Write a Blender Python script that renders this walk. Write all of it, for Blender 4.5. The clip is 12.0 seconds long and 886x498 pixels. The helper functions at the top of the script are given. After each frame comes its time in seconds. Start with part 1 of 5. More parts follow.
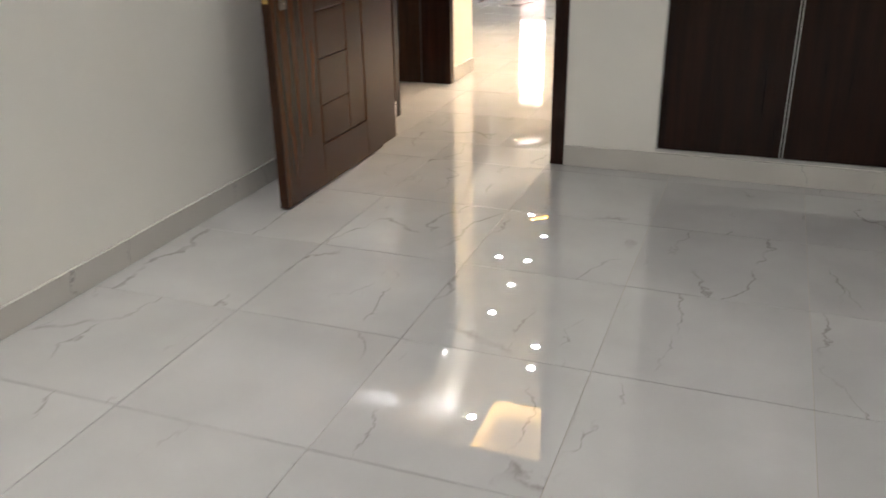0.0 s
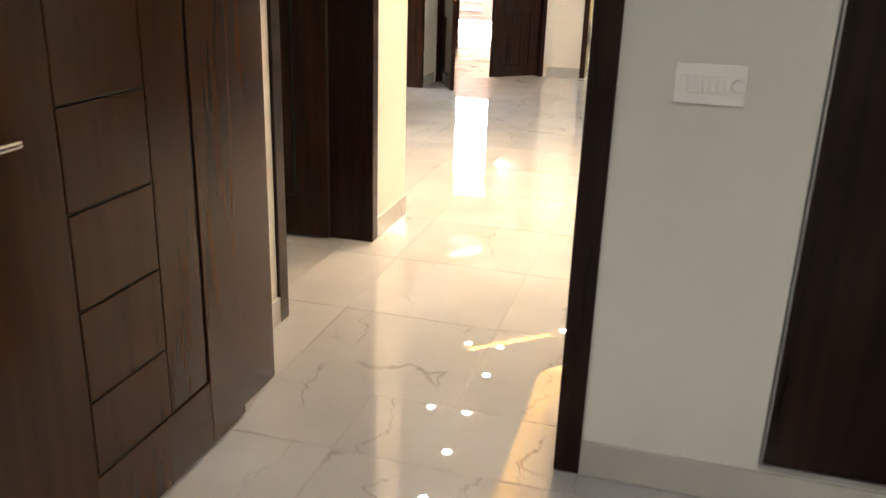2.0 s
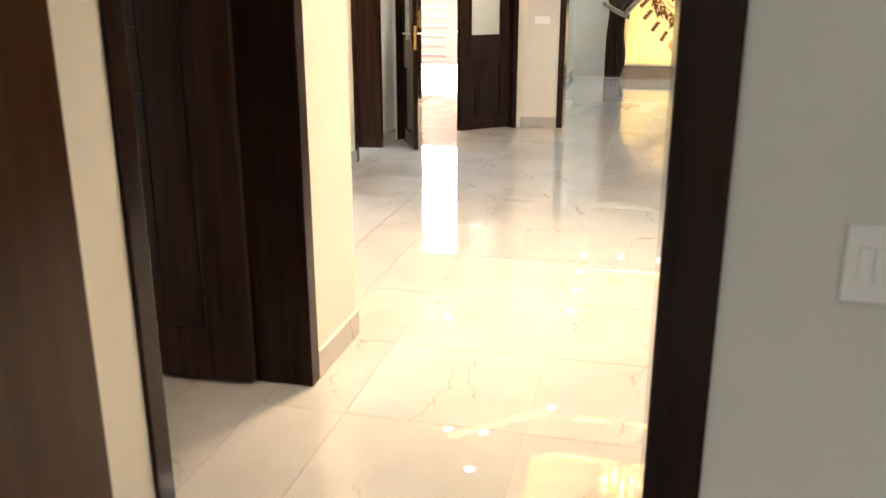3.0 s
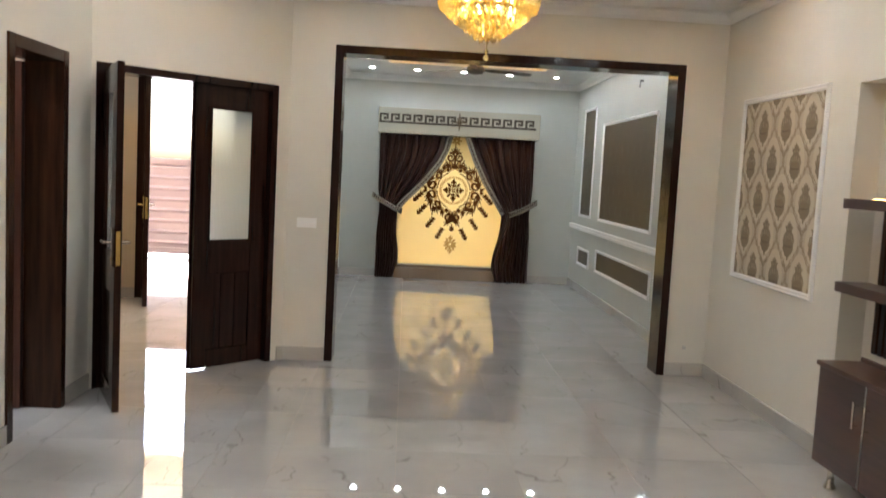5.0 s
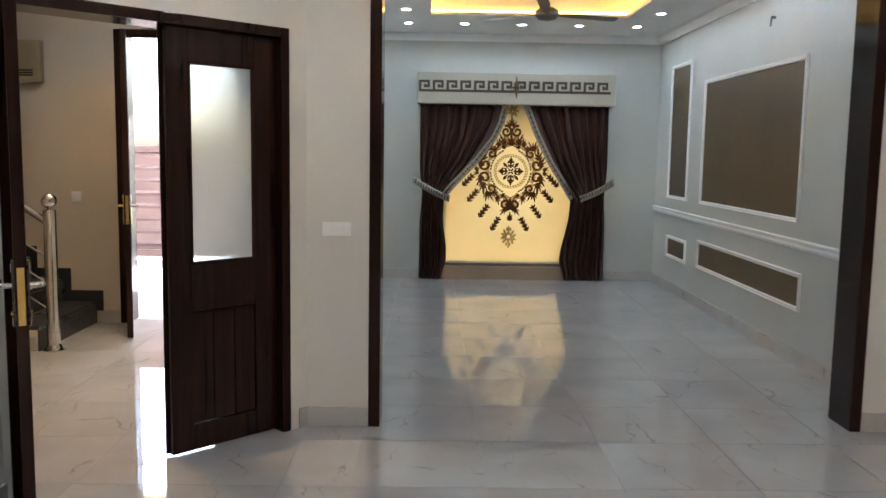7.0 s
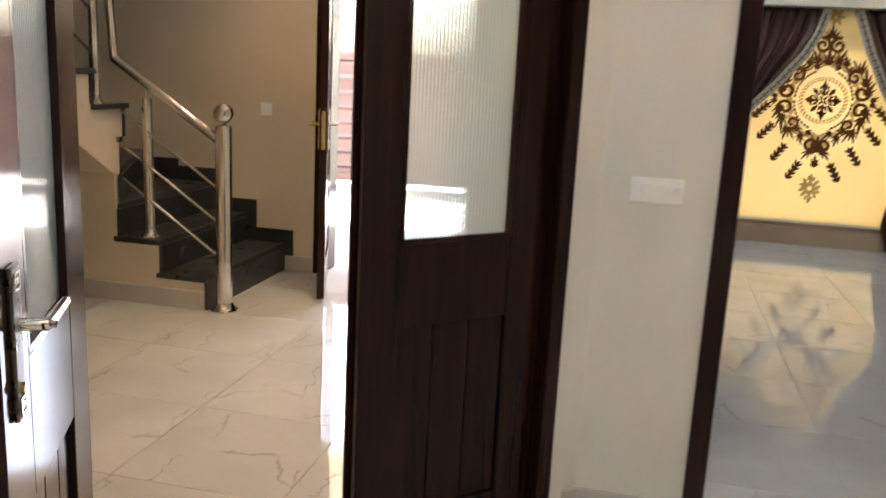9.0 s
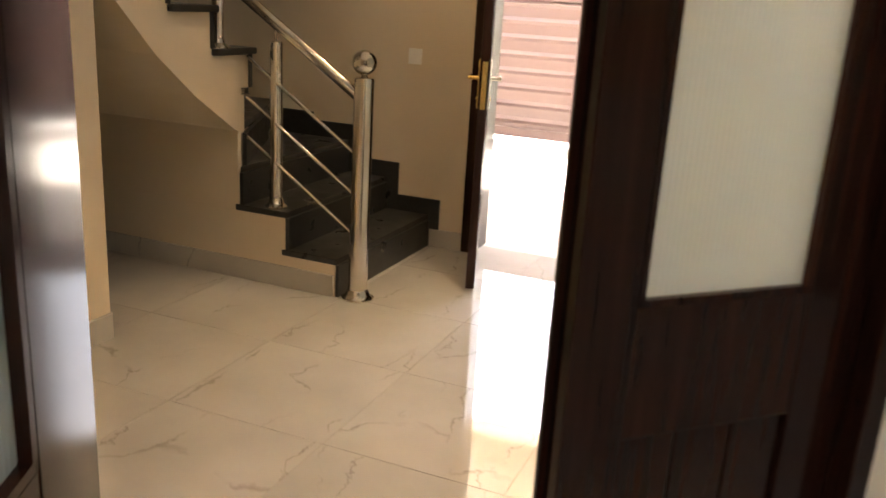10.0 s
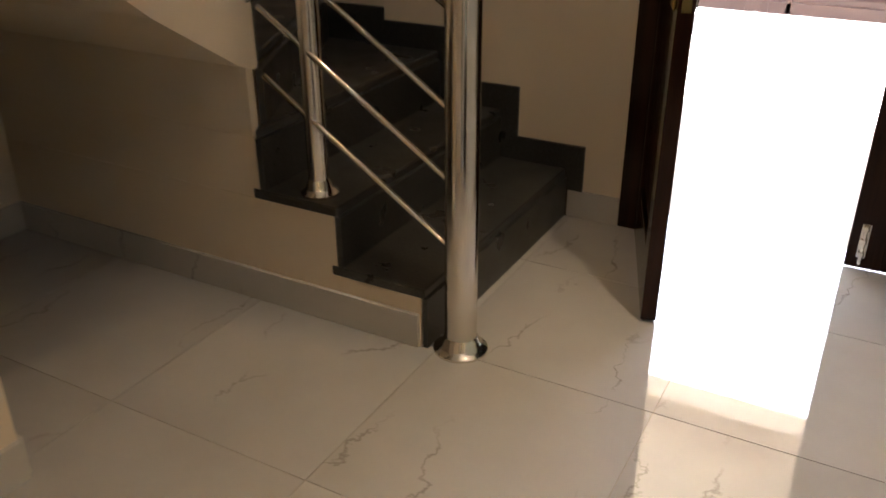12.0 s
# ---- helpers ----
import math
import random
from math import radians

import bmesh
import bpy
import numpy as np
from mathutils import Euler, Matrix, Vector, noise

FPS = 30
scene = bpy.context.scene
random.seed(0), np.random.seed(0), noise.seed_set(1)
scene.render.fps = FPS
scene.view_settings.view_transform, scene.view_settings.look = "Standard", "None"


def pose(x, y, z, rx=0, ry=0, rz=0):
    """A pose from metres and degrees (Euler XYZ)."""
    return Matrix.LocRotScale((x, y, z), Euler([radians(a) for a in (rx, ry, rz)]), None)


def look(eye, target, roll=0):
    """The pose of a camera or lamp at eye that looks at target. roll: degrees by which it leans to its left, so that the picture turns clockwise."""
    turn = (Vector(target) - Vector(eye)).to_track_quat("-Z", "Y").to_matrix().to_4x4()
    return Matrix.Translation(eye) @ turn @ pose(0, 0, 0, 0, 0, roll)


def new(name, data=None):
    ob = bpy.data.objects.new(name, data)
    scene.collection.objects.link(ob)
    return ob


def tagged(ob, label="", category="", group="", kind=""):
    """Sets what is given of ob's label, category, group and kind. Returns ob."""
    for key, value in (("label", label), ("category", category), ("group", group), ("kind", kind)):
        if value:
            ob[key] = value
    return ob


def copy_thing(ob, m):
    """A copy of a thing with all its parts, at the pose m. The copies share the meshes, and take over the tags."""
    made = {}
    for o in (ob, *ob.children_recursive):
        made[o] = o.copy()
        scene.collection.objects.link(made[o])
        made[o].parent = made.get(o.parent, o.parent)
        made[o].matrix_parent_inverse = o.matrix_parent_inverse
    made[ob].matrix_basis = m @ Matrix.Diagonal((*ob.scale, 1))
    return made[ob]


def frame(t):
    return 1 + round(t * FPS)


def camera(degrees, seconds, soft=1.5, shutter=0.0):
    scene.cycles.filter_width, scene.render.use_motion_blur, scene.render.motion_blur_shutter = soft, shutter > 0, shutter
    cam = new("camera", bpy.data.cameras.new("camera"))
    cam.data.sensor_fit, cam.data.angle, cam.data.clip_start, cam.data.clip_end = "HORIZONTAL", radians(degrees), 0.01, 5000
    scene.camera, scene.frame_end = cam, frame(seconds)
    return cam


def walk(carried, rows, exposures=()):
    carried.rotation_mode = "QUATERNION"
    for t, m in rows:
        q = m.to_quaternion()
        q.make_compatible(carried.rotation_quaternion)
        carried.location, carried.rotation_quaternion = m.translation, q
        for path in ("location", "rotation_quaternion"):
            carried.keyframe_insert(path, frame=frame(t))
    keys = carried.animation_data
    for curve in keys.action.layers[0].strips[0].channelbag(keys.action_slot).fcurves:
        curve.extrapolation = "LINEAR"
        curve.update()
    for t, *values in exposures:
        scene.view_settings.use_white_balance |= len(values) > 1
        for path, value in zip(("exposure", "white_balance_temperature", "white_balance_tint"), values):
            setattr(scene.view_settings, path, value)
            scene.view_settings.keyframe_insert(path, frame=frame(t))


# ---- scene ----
# camera and its walk
cam = camera(55.2, 12.0, soft=1.5, shutter=0.3)
PATH = [
    (0, (2.22, -5.086, 1.341), (1.563, -3.371, 0.549), -1.0),
    (0.5, (2.03, -4.568, 1.326), (1.541, -2.806, 0.515), -1.6),
    (1, (1.821, -4.105, 1.371), (1.349, -2.298, 0.654), 1.5),
    (1.5, (1.658, -3.553, 1.369), (1.24, -1.714, 0.704), 3.1),
    (2, (1.46, -2.998, 1.361), (0.962, -1.181, 0.691), 1.9),
    (2.5, (1.342, -2.474, 1.364), (0.856, -0.642, 0.723), 0.3),
    (4.3, (0.901, -0.498, 1.441), (0.806, 1.464, 1.065), 1.8),
    (4.5, (0.886, -0.268, 1.448), (0.898, 1.704, 1.114), 2.0),
    (5, (0.88, 0.305, 1.512), (0.974, 2.294, 1.334), 3.0),
    (5.5, (0.82, 0.813, 1.56), (0.925, 2.81, 1.544), 2.3),
    (6, (0.788, 1.303, 1.581), (0.917, 3.297, 1.665), 2.8),
    (6.5, (0.717, 1.868, 1.505), (0.801, 3.864, 1.396), 3.4),
    (6.7, (0.677, 2.082, 1.5), (0.739, 4.07, 1.289), 1.8),
    (8.3, (0.391, 3.683, 1.443), (0.26, 5.662, 1.184), 2.5),
    (8.5, (0.32, 3.891, 1.445), (0.069, 5.854, 1.154), 3.2),
    (9, (0.078, 4.331, 1.401), (-0.358, 6.237, 0.98), 2.9),
    (9.5, (-0.115, 4.726, 1.372), (-0.673, 6.564, 0.818), 3.7),
    (10, (-0.337, 5.155, 1.385), (-1.057, 6.933, 0.82), 3.5),
    (10.5, (-0.569, 5.542, 1.39), (-1.383, 7.281, 0.829), 3.1),
    (11, (-0.783, 5.975, 1.39), (-1.646, 7.677, 0.792), 3.8),
    (11.2, (-0.886, 6.158, 1.406), (-1.748, 7.849, 0.773), 2.5),
    (11.5, (-1.031, 6.344, 1.384), (-1.989, 7.957, 0.692), -1.3),
    (12, (-1.199, 6.739, 1.312), (-2.062, 8.309, 0.421), -0.1),
]
EXPOSURES = [(0, 5.5, 6250, 10), (1.0, 5.32, 6350, 10), (2.6, 5.3, 6700, 10), (4.3, 4.68, 6000, 10), (5.0, 4.3, 6000, 10), (5.5, 4.15, 5900, 10), (6.0, 4.15, 5900, 10), (6.7, 4.15, 5500, 10), (8.3, 4.45, 5700, 10), (9.0, 4.5, 5950, 10), (9.5, 4.4, 6250, 10), (10.0, 4.3, 6800, 10), (10.5, 4.35, 6600, 10), (11.2, 3.95, 6350, 10), (12, 3.75, 6000, 10)]
walk(cam, [(t, look(eye, target, roll)) for t, eye, target, roll in PATH], EXPOSURES)

# daylight: a high hazy sun that stands over the street beyond the gate
SUN_UP, SUN_ROUND = 64.0, -12.0
world = bpy.data.worlds.new("world")
scene.world = world
world.use_nodes = True
sky = world.node_tree.nodes.new("ShaderNodeTexSky")
sky.sky_type, sky.sun_disc, sky.sun_elevation, sky.sun_rotation = "NISHITA", False, radians(SUN_UP), radians(SUN_ROUND)
sky.air_density, sky.dust_density, sky.ozone_density = 1.0, 6.0, 0.5  # a hot hazy day
world.node_tree.links.new(sky.outputs[0], world.node_tree.nodes["Background"].inputs[0])
world.node_tree.nodes["Background"].inputs[1].default_value = 0.15
sun_data = bpy.data.lights.new("sun", "SUN")
sun_data.energy, sun_data.angle, sun_data.color = 5.0, radians(0.5), (1.0, 0.95, 0.88)
sun = new("sun", sun_data)
sun.matrix_world = look((30.0 * math.cos(radians(SUN_UP)) * math.sin(radians(SUN_ROUND)), 30.0 * math.cos(radians(SUN_UP)) * math.cos(radians(SUN_ROUND)), 30.0 * math.sin(radians(SUN_UP))), (0.0, 0.0, 0.0))

SPOT_POWER, CHANDELIER_POWER = 0.250, 0.225
CEIL = 2.85

# ---- materials ----
def nodes_of(name):
    m = bpy.data.materials.new(name)
    m.use_nodes = True
    nt = m.node_tree
    return m, nt, nt.nodes["Principled BSDF"]


def node(nt, kind, **kw):
    n = nt.nodes.new(kind)
    for k, v in kw.items():
        if k in n.inputs:
            n.inputs[k].default_value = v
    return n


def coords(nt, scale=(1, 1, 1), per_object=0.0):
    """Object coordinates in metres, shifted at random from object to object."""
    tc = nt.nodes.new("ShaderNodeTexCoord")
    mp = nt.nodes.new("ShaderNodeMapping")
    mp.inputs["Scale"].default_value = scale
    nt.links.new(tc.outputs["Object"], mp.inputs["Vector"])
    if per_object:
        info = nt.nodes.new("ShaderNodeObjectInfo")
        mul = nt.nodes.new("ShaderNodeMath")
        mul.operation = "MULTIPLY"
        mul.inputs[1].default_value = per_object
        nt.links.new(info.outputs["Random"], mul.inputs[0])
        nt.links.new(mul.outputs[0], mp.inputs["Location"])
    return mp.outputs["Vector"]


def ramp(nt, fac, stops):
    r = nt.nodes.new("ShaderNodeValToRGB")
    r.color_ramp.elements[0].position, r.color_ramp.elements[0].color = stops[0][0], (*stops[0][1], 1)
    r.color_ramp.elements[1].position, r.color_ramp.elements[1].color = stops[-1][0], (*stops[-1][1], 1)
    for pos, col in stops[1:-1]:
        r.color_ramp.elements.new(pos).color = (*col, 1)
    nt.links.new(fac, r.inputs[0])
    return r.outputs[0]


def bump(nt, b, height, strength, distance):
    n = node(nt, "ShaderNodeBump", Strength=strength, Distance=distance)
    nt.links.new(height, n.inputs["Height"])
    nt.links.new(n.outputs[0], b.inputs["Normal"])


def paint(name, colour, rough=0.55, vary=0.05, grain=0.15):
    m, nt, b = nodes_of(name)
    v = coords(nt)
    big = node(nt, "ShaderNodeTexNoise", Scale=1.3, Detail=5.0)
    fine = node(nt, "ShaderNodeTexNoise", Scale=140.0, Detail=3.0)
    nt.links.new(v, big.inputs["Vector"])
    nt.links.new(v, fine.inputs["Vector"])
    lo = tuple(c * (1 - vary) for c in colour)
    hi = tuple(min(1, c * (1 + vary)) for c in colour)
    nt.links.new(ramp(nt, big.outputs[0], [(0.3, lo), (0.7, hi)]), b.inputs["Base Color"])
    b.inputs["Roughness"].default_value = rough
    bump(nt, b, fine.outputs[0], grain, 0.002)
    return m


def wood(name, dark, light, rough=0.3, along="z", coat=0.3, spec=0.5):
    m, nt, b = nodes_of(name)
    b.inputs["Specular IOR Level"].default_value = spec
    sc = {"z": (26, 26, 1.6), "x": (1.6, 26, 26), "y": (26, 1.6, 26)}[along]
    v = coords(nt, sc, 7.0)
    n1 = node(nt, "ShaderNodeTexNoise", Scale=1.0, Detail=6.0, Roughness=0.6, Distortion=0.15)
    n2 = node(nt, "ShaderNodeTexNoise", Scale=7.0, Detail=4.0)
    nt.links.new(v, n1.inputs["Vector"])
    nt.links.new(v, n2.inputs["Vector"])
    nt.links.new(ramp(nt, n1.outputs[0], [(0.3, dark), (0.72, light)]), b.inputs["Base Color"])
    b.inputs["Roughness"].default_value = rough
    b.inputs["Coat Weight"].default_value = coat
    b.inputs["Coat Roughness"].default_value = 0.12
    bump(nt, b, n2.outputs[0], 0.02, 0.001)
    return m


def metal(name, colour, rough=0.18):
    m, nt, b = nodes_of(name)
    b.inputs["Base Color"].default_value = (*colour, 1)
    b.inputs["Metallic"].default_value = 1.0
    n = node(nt, "ShaderNodeTexNoise", Scale=60.0, Detail=3.0)
    nt.links.new(coords(nt), n.inputs["Vector"])
    mr = node(nt, "ShaderNodeMapRange")
    mr.inputs["To Min"].default_value, mr.inputs["To Max"].default_value = rough * 0.7, rough * 1.4
    nt.links.new(n.outputs[0], mr.inputs["Value"])
    nt.links.new(mr.outputs[0], b.inputs["Roughness"])
    return m


def plain(name, colour, rough=0.4, spec=0.5):
    m, nt, b = nodes_of(name)
    b.inputs["Base Color"].default_value = (*colour, 1)
    b.inputs["Roughness"].default_value = rough
    b.inputs["Specular IOR Level"].default_value = spec
    return m


def glow(name, colour, strength):
    m, nt, b = nodes_of(name)
    b.inputs["Base Color"].default_value = (0.8, 0.8, 0.8, 1)
    b.inputs["Emission Color"].default_value = (*colour, 1)
    b.inputs["Emission Strength"].default_value = strength
    return m


def marble_tile(name, low=(0.350, 0.348, 0.352), high=(0.425, 0.422, 0.426), rough=0.0, ior=2.1):
    """Polished white porcelain with thin grey cracks that run one way."""
    m, nt, b = nodes_of(name)
    v = coords(nt, (1, 1, 1), 37.0)
    warp = node(nt, "ShaderNodeTexNoise", Scale=3.2, Detail=6.0, Roughness=0.62)
    nt.links.new(v, warp.inputs["Vector"])
    add = nt.nodes.new("ShaderNodeVectorMath")
    add.operation = "MULTIPLY_ADD"
    add.inputs[1].default_value = (0.34, 0.34, 0.0)
    nt.links.new(warp.outputs["Color"], add.inputs[0])
    nt.links.new(v, add.inputs[2])
    stretch = nt.nodes.new("ShaderNodeMapping")
    stretch.inputs["Rotation"].default_value = (0, 0, radians(-14))
    stretch.inputs["Scale"].default_value = (2.3, 0.62, 1)
    nt.links.new(add.outputs[0], stretch.inputs["Vector"])
    cell = nt.nodes.new("ShaderNodeTexVoronoi")
    cell.feature = "DISTANCE_TO_EDGE"
    cell.inputs["Scale"].default_value = 1.0
    nt.links.new(stretch.outputs[0], cell.inputs["Vector"])
    vein = nt.nodes.new("ShaderNodeMapRange")
    vein.inputs["From Min"].default_value, vein.inputs["From Max"].default_value = 0.0, 0.010
    vein.inputs["To Min"].default_value, vein.inputs["To Max"].default_value = 1.0, 0.0
    nt.links.new(cell.outputs["Distance"], vein.inputs["Value"])
    gate = node(nt, "ShaderNodeTexNoise", Scale=4.0, Detail=2.0)
    nt.links.new(v, gate.inputs["Vector"])
    gr = nt.nodes.new("ShaderNodeMapRange")
    gr.inputs["From Min"].default_value, gr.inputs["From Max"].default_value = 0.47, 0.60
    nt.links.new(gate.outputs[0], gr.inputs["Value"])
    mul = nt.nodes.new("ShaderNodeMath")
    mul.operation = "MULTIPLY"
    nt.links.new(vein.outputs[0], mul.inputs[0])
    nt.links.new(gr.outputs[0], mul.inputs[1])
    cloud = node(nt, "ShaderNodeTexNoise", Scale=2.2, Detail=5.0)
    nt.links.new(v, cloud.inputs["Vector"])
    base = ramp(nt, cloud.outputs[0], [(0.3, low), (0.7, high)])
    mix = nt.nodes.new("ShaderNodeMix")
    mix.data_type = "RGBA"
    nt.links.new(mul.outputs[0], mix.inputs[0])
    nt.links.new(base, mix.inputs[6])
    mix.inputs[7].default_value = (0.24, 0.232, 0.23, 1)
    nt.links.new(mix.outputs[2], b.inputs["Base Color"])
    b.inputs["Roughness"].default_value = rough
    b.inputs["IOR"].default_value = ior
    return m


def granite(name):
    m, nt, b = nodes_of(name)
    v = coords(nt)
    n = node(nt, "ShaderNodeTexNoise", Scale=160.0, Detail=5.0, Roughness=0.8)
    d = node(nt, "ShaderNodeTexNoise", Scale=9.0, Detail=4.0)
    nt.links.new(v, n.inputs["Vector"])
    nt.links.new(v, d.inputs["Vector"])
    c = ramp(nt, n.outputs[0], [(0.35, (0.013, 0.014, 0.015)), (0.6, (0.037, 0.038, 0.038)), (0.8, (0.12, 0.12, 0.115))])
    nt.links.new(c, b.inputs["Base Color"])
    r = node(nt, "ShaderNodeMapRange")
    r.inputs["To Min"].default_value, r.inputs["To Max"].default_value = 0.15, 0.5
    nt.links.new(d.outputs[0], r.inputs["Value"])
    nt.links.new(r.outputs[0], b.inputs["Roughness"])
    return m


def glass(name, rough=0.0, colour=(0.97, 1, 0.98), ribs=False):
    m, nt, b = nodes_of(name)
    b.inputs["Base Color"].default_value = (*colour, 1)
    b.inputs["Transmission Weight"].default_value = 0.70 if ribs else 1.0
    b.inputs["Roughness"].default_value = rough
    b.inputs["IOR"].default_value = 1.45
    if ribs:
        w = node(nt, "ShaderNodeTexWave", Scale=28.0)
        w.bands_direction = "X"
        nt.links.new(coords(nt), w.inputs["Vector"])
        bump(nt, b, w.outputs[0], 0.22, 0.002)
        haze = nt.nodes.new("ShaderNodeBsdfTranslucent")
        haze.inputs[0].default_value = (0.82, 0.87, 0.86, 1)
        mix = nt.nodes.new("ShaderNodeMixShader")
        mix.inputs[0].default_value = 0.10
        nt.links.new(b.outputs[0], mix.inputs[1])
        nt.links.new(haze.outputs[0], mix.inputs[2])
        nt.links.new(mix.outputs[0], nt.nodes["Material Output"].inputs[0])
    return m


WALL = paint("cream_wall_paint", (0.70, 0.68, 0.615), 0.5)
WALL_COOL = paint("pale_wall_paint", (0.70, 0.69, 0.65), 0.5)
WALL_TEAL = paint("pale_teal_wall_paint", (0.47, 0.49, 0.46), 0.5)
WALL_TAN = paint("tan_wall_paint", (0.66, 0.57, 0.44), 0.5)
CEILING = paint("ceiling_paint", (0.80, 0.79, 0.77), 0.6, 0.03)
WHITE = paint("white_moulding_paint", (0.80, 0.80, 0.79), 0.35, 0.03)
TILE = marble_tile("polished_marble_tile")
GROUT = paint("grout", (0.30, 0.28, 0.26), 0.8)
SKIRT = marble_tile("skirting_tile", (0.44, 0.425, 0.40), (0.51, 0.495, 0.465), 0.12, 1.5)
DOOR_WOOD = wood("dark_door_wood", (0.018, 0.0068, 0.0036), (0.050, 0.0200, 0.0095), 0.22, coat=0.0, spec=0.28)
BEDROOM_WOOD = wood("brown_door_wood", (0.043, 0.0152, 0.0051), (0.063, 0.0226, 0.0078), 0.20, coat=0.0, spec=0.34)
FRAME_WOOD = wood("dark_frame_wood", (0.0095, 0.0038, 0.0028), (0.027, 0.0105, 0.0068), 0.11, coat=0.0, spec=0.22)
CUPBOARD_WOOD = wood("dark_laminate", (0.007, 0.0035, 0.003), (0.024, 0.010, 0.0065), 0.16, coat=0.0, spec=0.18)
RED_WOOD = wood("reddish_door_wood", (0.045, 0.015, 0.009), (0.105, 0.038, 0.022), 0.35, coat=0.1)
CONSOLE_WOOD = wood("brown_laminate", (0.040, 0.016, 0.011), (0.078, 0.032, 0.021), 0.3, "y")
# near-black, so the shade in grooves, gaps and louvres is in the colour
GROOVE = plain("groove_shadow_gap", (0.008, 0.005, 0.004), 0.6)
STEEL = metal("polished_steel", (0.72, 0.68, 0.62), 0.14)
DARK_STEEL = metal("bronzed_steel", (0.15, 0.13, 0.11), 0.28)
ALU = metal("brushed_aluminium", (0.55, 0.55, 0.54), 0.35)
BRASS = metal("brass", (0.75, 0.52, 0.18), 0.2)
GRANITE = granite("black_granite")
GLASS = glass("clear_glass")
RIB_GLASS = glass("ribbed_glass", 0.012, (0.80, 0.87, 0.87), True)
PLASTIC = plain("white_plastic", (0.88, 0.88, 0.86), 0.3)
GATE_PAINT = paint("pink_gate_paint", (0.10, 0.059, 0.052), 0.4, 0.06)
CONCRETE = paint("pale_paving", (0.46, 0.43, 0.40), 0.8, 0.12, 0.4)
WALLPAPER_PALE = paint("wallpaper_pale_cream", (0.58, 0.515, 0.40), 0.6, 0.05, 0.3)
WALLPAPER = paint("wallpaper_cream", (0.50, 0.435, 0.33), 0.6, 0.05, 0.3)
DAMASK_VINE = paint("wallpaper_tan_vine", (0.27, 0.20, 0.125), 0.4, 0.15, 0.3)
DAMASK_DARK = paint("wallpaper_dark_band", (0.13, 0.092, 0.05), 0.4, 0.1, 0.3)
DAMASK = paint("wallpaper_olive_motif", (0.21, 0.158, 0.090), 0.4, 0.1, 0.3)
BROWN_PAPER = paint("brown_textured_wallpaper", (0.088, 0.062, 0.028), 0.45, 0.18, 0.6)
BROWN_FIGURE = paint("brown_wallpaper_figure", (0.070, 0.050, 0.022), 0.38, 0.2, 0.6)
CURTAIN = paint("dark_brown_satin", (0.042, 0.017, 0.011), 0.36, 0.25, 0.1)
TRIM_CLOTH = paint("silver_grey_braid", (0.27, 0.25, 0.205), 0.5, 0.1, 0.3)
VALANCE_CLOTH = paint("pale_valance_cloth", (0.36, 0.335, 0.265), 0.7, 0.05, 0.4)
BLACK_PRINT = plain("dark_printed_motif", (0.052, 0.038, 0.025), 0.6)
FAN_PAINT = plain("grey_fan_enamel", (0.10, 0.095, 0.09), 0.35)
CABINET_GREEN = paint("green_box_paint", (0.09, 0.27, 0.05), 0.45)
BOX_BEIGE = paint("beige_box_enamel", (0.42, 0.34, 0.20), 0.4)
SILL_STONE = paint("brown_sill_stone", (0.30, 0.22, 0.15), 0.4, 0.15)
PVC = paint("cream_window_frame", (0.66, 0.64, 0.50), 0.4)
GOLD = metal("gold_plate", (0.85, 0.58, 0.20), 0.2)
BULB = glow("chandelier_bulb", (1.0, 0.80, 0.36), 2.75)


def crystal_material():
    m, nt, b = nodes_of("amber_crystal")
    b.inputs["Base Color"].default_value = (1.0, 0.88, 0.48, 1)
    b.inputs["Transmission Weight"].default_value = 0.72
    b.inputs["Roughness"].default_value = 0.10
    b.inputs["IOR"].default_value = 1.5
    return m


def blind_material(name, dark, light, through_share=0.10):
    m, nt, b = nodes_of(name)
    out = nt.nodes["Material Output"]
    v = coords(nt)
    n = node(nt, "ShaderNodeTexWave", Scale=40.0, Distortion=1.5)
    n.bands_direction = "Z"
    nt.links.new(v, n.inputs["Vector"])
    c = ramp(nt, n.outputs[0], [(0.0, dark), (1.0, light)])
    t = nt.nodes.new("ShaderNodeBsdfTranslucent")
    d = nt.nodes.new("ShaderNodeBsdfDiffuse")
    mix = nt.nodes.new("ShaderNodeMixShader")
    mix.inputs[0].default_value = through_share
    nt.links.new(c, t.inputs[0])
    nt.links.new(c, d.inputs[0])
    nt.links.new(d.outputs[0], mix.inputs[1])
    nt.links.new(t.outputs[0], mix.inputs[2])
    nt.links.new(mix.outputs[0], out.inputs[0])
    return m


CRYSTAL = crystal_material()
BLIND = blind_material("cream_blind_cloth", (0.95, 0.80, 0.44), (0.98, 0.85, 0.51))
DARK_PRINT = blind_material("dark_brown_cloth_print", (0.12, 0.050, 0.017), (0.20, 0.085, 0.03))
TAN_PRINT = blind_material("tan_cloth_print", (0.52, 0.33, 0.12), (0.66, 0.44, 0.18))
SPOT_GLOW = glow("spot_led", (1.0, 0.97, 0.92), 10.0)
COVE_GLOW = glow("cove_led", (1.0, 0.50, 0.09), 0.85)
COVE_DIM = glow("cove_led_dim", (1.0, 0.62, 0.22), 0.42)


